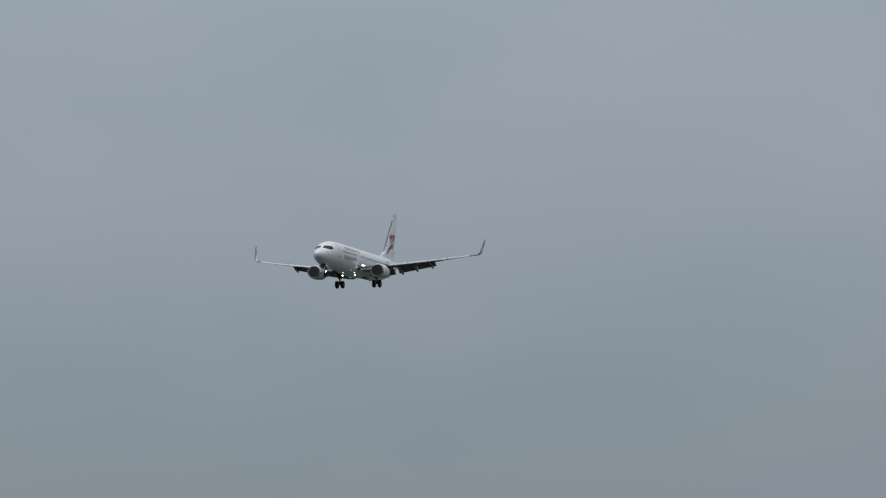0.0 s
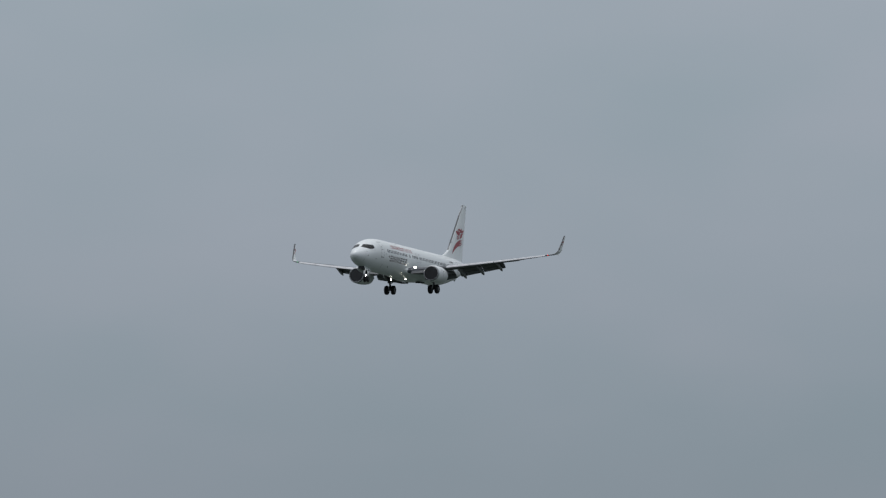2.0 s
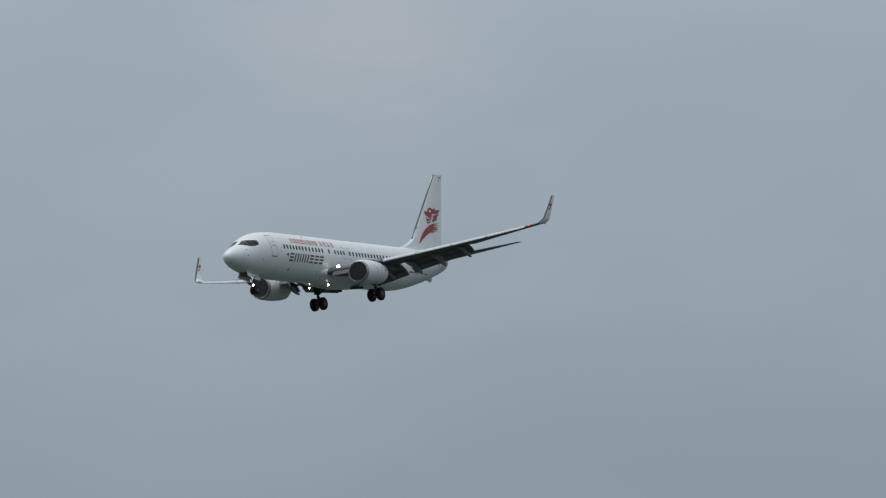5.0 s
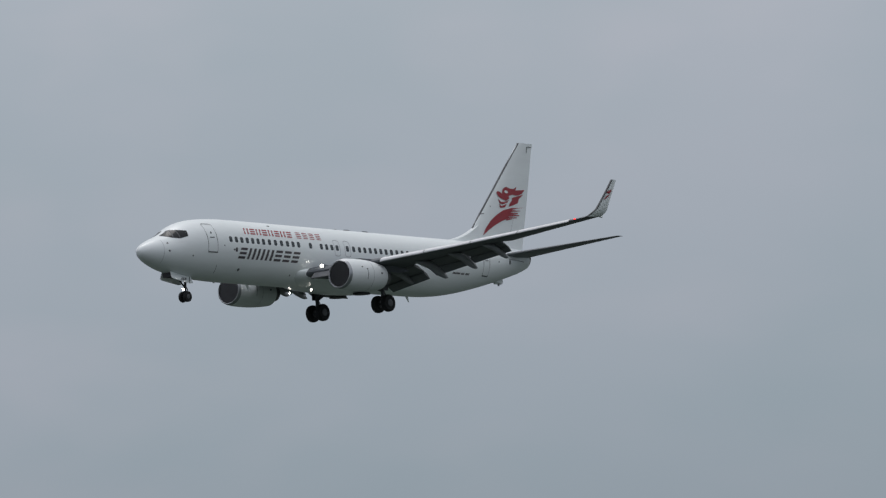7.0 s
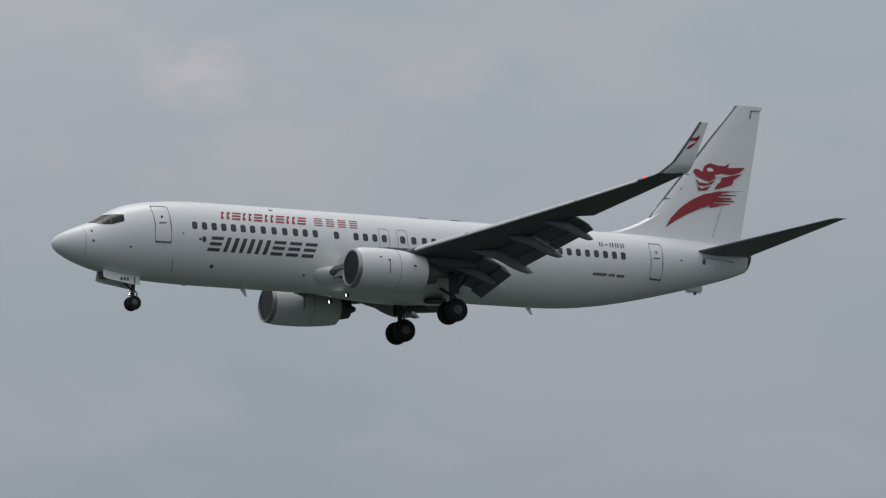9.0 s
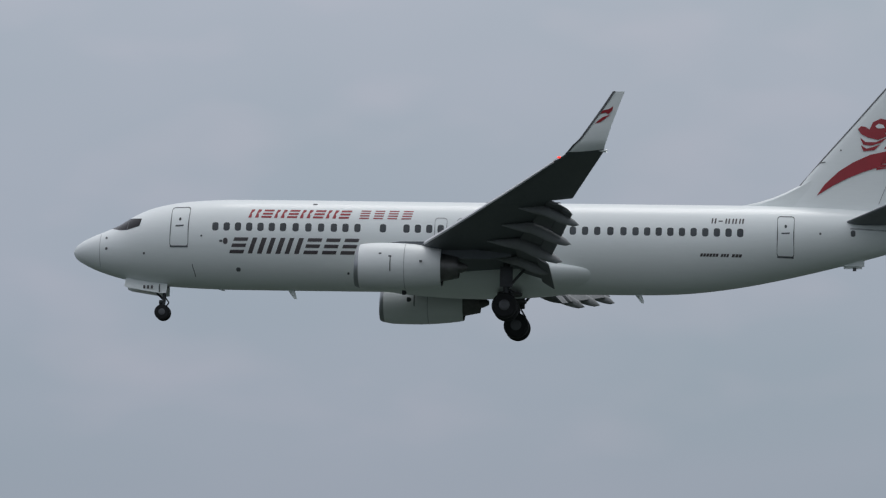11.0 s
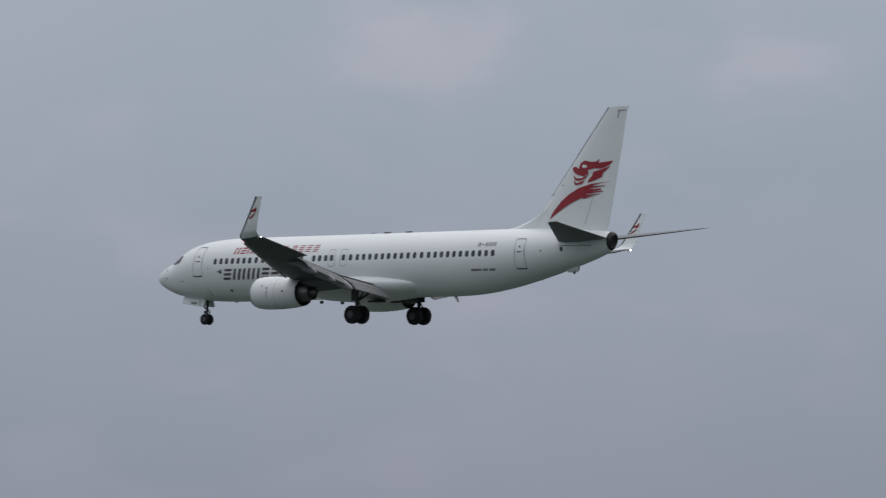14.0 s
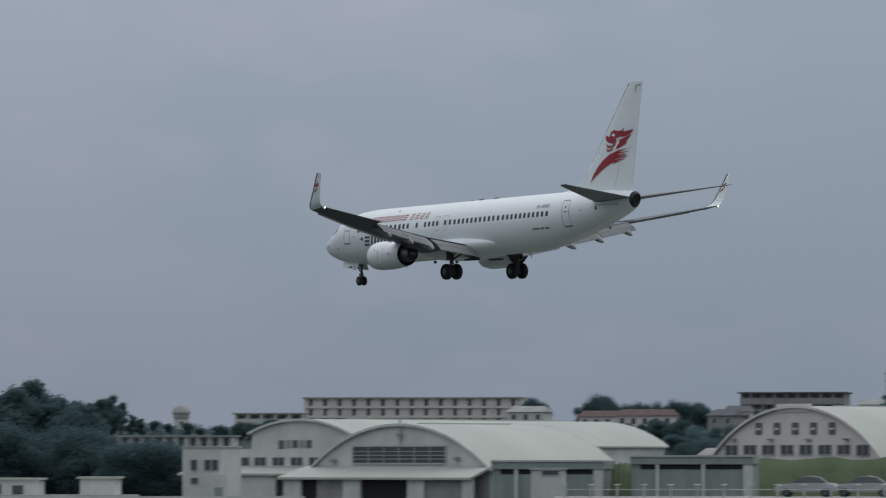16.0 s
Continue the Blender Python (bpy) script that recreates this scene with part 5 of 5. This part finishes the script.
# trees between the hangars
for k in range(12):
    plant(BROAD, 143.5 - 0.1 * k + rng.uniform(-0.03, 0.03), 1285 + rng.uniform(-15, 15), rng.uniform(0.40, 0.47), 0.9)
for az, el in ((143.95, 0.70), (143.85, 0.66), (143.38, 0.62), (143.26, 0.74), (143.18, 0.72), (143.08, 0.66), (142.95, 0.64), (142.82, 0.66), (142.62, 0.66), (142.45, 0.68), (142.32, 0.66), (142.18, 0.65), (142.1, 0.6), (141.6, 0.58)):
    plant(BROAD, az, 1480, el - 0.02, 0.75)
for k in range(46):
    d = rng.uniform(1060, 1300)
    az = rng.uniform(140.6, 143.1)
    plant(BROAD, az, d, math.degrees(math.atan((height(az, d) + rng.uniform(3, 6.5) - 8) / d)), 1.3)
# wooded hill
for k in range(34):
    u = rng.random()
    az = 139.85 - 1.75 * u
    plant(BROAD, az, 1420 + rng.uniform(-15, 45), 0.78 + 0.13 * min(1, u * 4) + rng.uniform(-0.05, 0.04), 1.15)
plant(BROAD, 140.18, 1440, 0.72)
for az, el, kd in ((138.5, 0.93, FLAT), (138.42, 0.90, FLAT), (138.25, 0.93, TALL), (138.18, 0.86, TALL), (138.0, 0.86, FLAT), (137.75, 0.82, BROAD), (137.62, 0.83, BROAD), (137.45, 0.80, FLAT), (137.38, 0.79, FLAT), (138.65, 0.94, BROAD), (138.85, 0.95, BROAD)):
    plant(kd, az, 1440, el)
for k in range(38):
    d = rng.uniform(1100, 1380)
    az = 136.9 + 1.6 * rng.random()
    plant(BROAD, az, d, math.degrees(math.atan((height(az, d) + rng.uniform(3, 7) - 8) / d)), 1.3)
for az, el in ((135.9, 0.86), (135.82, 0.84), (135.7, 0.88), (135.58, 0.84), (135.42, 0.90), (135.3, 0.90), (134.4, 0.97), (134.3, 1.01), (134.2, 1.0), (134.1, 0.99), (134.0, 0.96), (133.38, 1.10), (133.28, 1.03), (133.14, 1.05), (133.05, 1.03), (132.85, 0.98), (132.4, 0.97)):
    plant(BROAD, az, 1400, el)
for k in range(48):
    d = rng.uniform(1100, 1380)
    az = 132.0 + 4.6 * rng.random()
    plant(BROAD, az, d, math.degrees(math.atan((height(az, d) + rng.uniform(3, 6) - 8) / d)), 1.3)

# scrub over the rise
lobes = []
for k in range(2600):
    az, d = rng.uniform(131, 150), rng.uniform(1050, 1480)
    p = far(az, d, height(az, d) + rng.uniform(0.0, 0.7))
    lobes.append((p.x, p.y, p.z, rng.uniform(1.2, 2.6)))
scrub = new("scrub", leaf_cloud(lobes, 90000, 0.42, rng, 0.0))
tagged(scrub, "dark low scrub covering the slope", "scrub", kind="stuff")

# ---- near terrace with a guard rail and parked cars ----
rows = []
for k in range(41):
    a = 143.7 - 5.7 * k / 40
    rows.append([far(a, 372, 0), far(a, 386, 5.5), far(a, 402, 5.5), far(a, 416, 0)])
terrace = finish("terrace", loft(rows), CONCRETE, smooth=False)
tagged(terrace, "raised concrete parking terrace", "terrace", kind="structure")
rail = thing("guard_rail", pose(0, 0, 0), "pale steel guard rail with posts on the terrace", "fence")
for k in range(20):
    a = 143.6 - 0.28 * k
    p, q = far(a, 387, 5.45), far(a - 0.28, 387, 5.45)
    part("post", rod(p, p + Vector((0, 0, 0.92)), 0.07, 0.07, 8), STEEL, rail, smooth=False)
    part("cap", box(p.x - 0.16, p.x + 0.16, p.y - 0.16, p.y + 0.16, 6.37, 6.47), PALE, rail, smooth=False)
    part("bar", rod(p + Vector((0, 0, 0.62)), q + Vector((0, 0, 0.62)), 0.035, 0.035, 6), STEEL, rail, smooth=False)


def car(m, label):
    """A saloon car: lower body, cabin with glass, wheels and lamps."""
    c = thing("car", m, label, "car", "parked cars")
    side = [(-2.25, 0.35), (-2.28, 0.75), (-2.05, 0.98), (-1.25, 1.02), (0.95, 1.0), (1.9, 0.86), (2.25, 0.66), (2.25, 0.35)]
    bm = loft([[(x * (0.97 if abs(y) > 0.8 else 1), y, z) for x, z in side] for y in (-0.86, -0.7, 0.7, 0.86)])
    bmesh.ops.bevel(bm, geom=bm.edges[:], offset=0.04, segments=1, affect="EDGES")
    body = part("body", bm, CAR_PAINT, c)
    cabin = [(-1.55, 1.0), (-0.95, 1.42), (-0.2, 1.50), (0.35, 1.44), (1.15, 0.98)]
    part("cabin_glass", loft([[(x, y * (0.86 if z > 1.2 else 1), z) for x, z in cabin] for y in (-0.76, 0.76)]), PANE, c)
    part("roof", loft([[(x, y, z) for x, z in ((-0.98, 1.43), (-0.2, 1.53), (0.38, 1.46), (0.36, 1.42), (-0.2, 1.47), (-0.94, 1.39))] for y in (-0.68, 0.68)]), CAR_PAINT, c)
    for x in (-1.4, 1.42):
        for y in (-0.78, 0.78):
            w = part("wheel", turned([(-0.1, 0.2), (-0.1, 0.31), (0.1, 0.31), (0.1, 0.2)], 18, "y", (x, y, 0.31)), TYRE, c)
            part("rim", turned([(-0.11, 0.05), (-0.11, 0.19), (0.11, 0.19), (0.11, 0.05)], 14, "y", (x, y, 0.31)), HUB, w)
    for y in (-0.6, 0.6):
        part("headlight", box(2.12, 2.27, y - 0.18, y + 0.18, 0.62, 0.76, bevel=0.03), STEEL, c)
    return c


for k, az in enumerate((141.05, 140.45, 139.8, 139.15)):
    car(facing(az, 395, 6, 5.5) @ pose(0, 0, 0, 0, 0, 180 if k % 2 else 180), "silver saloon car parked on the terrace")


# ---- what moves ----
def motions():
    walk(plane, [(t, pose(x, y, z, rx, ry, rz)) for t, x, y, z, rx, ry, rz in [
        (0.0, 758.75, 255.76, 73.30, -0.25, -1.07, 181.19),
        (0.5, 731.03, 258.01, 71.82, -0.33, -0.97, 181.08),
        (1.0, 692.70, 250.84, 70.34, -0.01, -0.89, 180.95),
        (1.5, 656.82, 245.85, 68.84, -0.89, -0.51, 180.81),
        (2.0, 619.69, 242.46, 67.39, -0.88, -0.36, 180.72),
        (2.5, 584.23, 244.70, 66.04, -0.16, -0.51, 180.87),
        (3.0, 546.84, 244.36, 64.88, -0.13, -0.68, 181.04),
        (3.5, 510.79, 242.17, 63.49, 0.38, -0.49, 181.20),
        (4.0, 473.67, 242.69, 61.87, 0.07, -0.76, 181.43),
        (4.5, 435.77, 241.58, 60.69, 0.45, -0.70, 181.62),
        (5.0, 398.95, 238.96, 59.34, 0.55, -0.47, 181.39),
        (5.5, 363.49, 236.41, 57.72, 0.11, -0.11, 181.09),
        (6.0, 328.85, 234.72, 55.97, -0.50, 0.21, 180.76),
        (6.5, 294.63, 234.28, 54.23, -0.94, 0.28, 180.47),
        (7.0, 260.38, 235.31, 52.61, -0.82, 0.01, 180.22),
        (7.5, 224.98, 236.86, 51.07, 0.23, -0.60, 180.35),
        (8.0, 187.20, 235.54, 49.38, 2.31, -1.81, 180.50),
        (8.5, 151.18, 235.92, 47.82, 3.33, -2.12, 180.33),
        (9.0, 115.47, 235.75, 46.19, 2.30, -1.72, 180.07),
        (9.5, 80.05, 235.80, 44.63, 1.67, -1.58, 179.99),
        (10.0, 45.09, 236.17, 43.11, 1.83, -1.55, 179.94),
        (10.5, 10.59, 236.72, 41.61, 2.15, -1.42, 179.97),
        (11.0, -23.55, 237.32, 40.12, 1.96, -1.18, 180.05),
        (11.5, -57.40, 237.85, 38.61, 0.58, -1.11, 180.15),
        (12.0, -90.88, 238.81, 37.11, -1.83, -1.57, 180.27),
        (12.5, -124.29, 241.68, 35.61, -2.86, -2.13, 180.35),
        (13.0, -157.52, 244.11, 34.07, -2.64, -2.36, 180.19),
        (13.5, -192.10, 247.61, 32.55, -1.11, -2.12, 180.07),
        (14.0, -225.68, 250.74, 31.08, -1.17, -1.91, 179.87),
        (14.5, -259.23, 255.05, 29.50, -1.99, -1.39, 179.70),
        (15.0, -293.47, 256.90, 28.02, -2.16, -1.68, 179.96),
        (15.5, -311.94, 245.31, 26.51, -2.25, -0.21, 179.99),
        (16.0, -316.79, 225.22, 24.75, -1.67, 0.90, 179.98),
    ]])


motions()
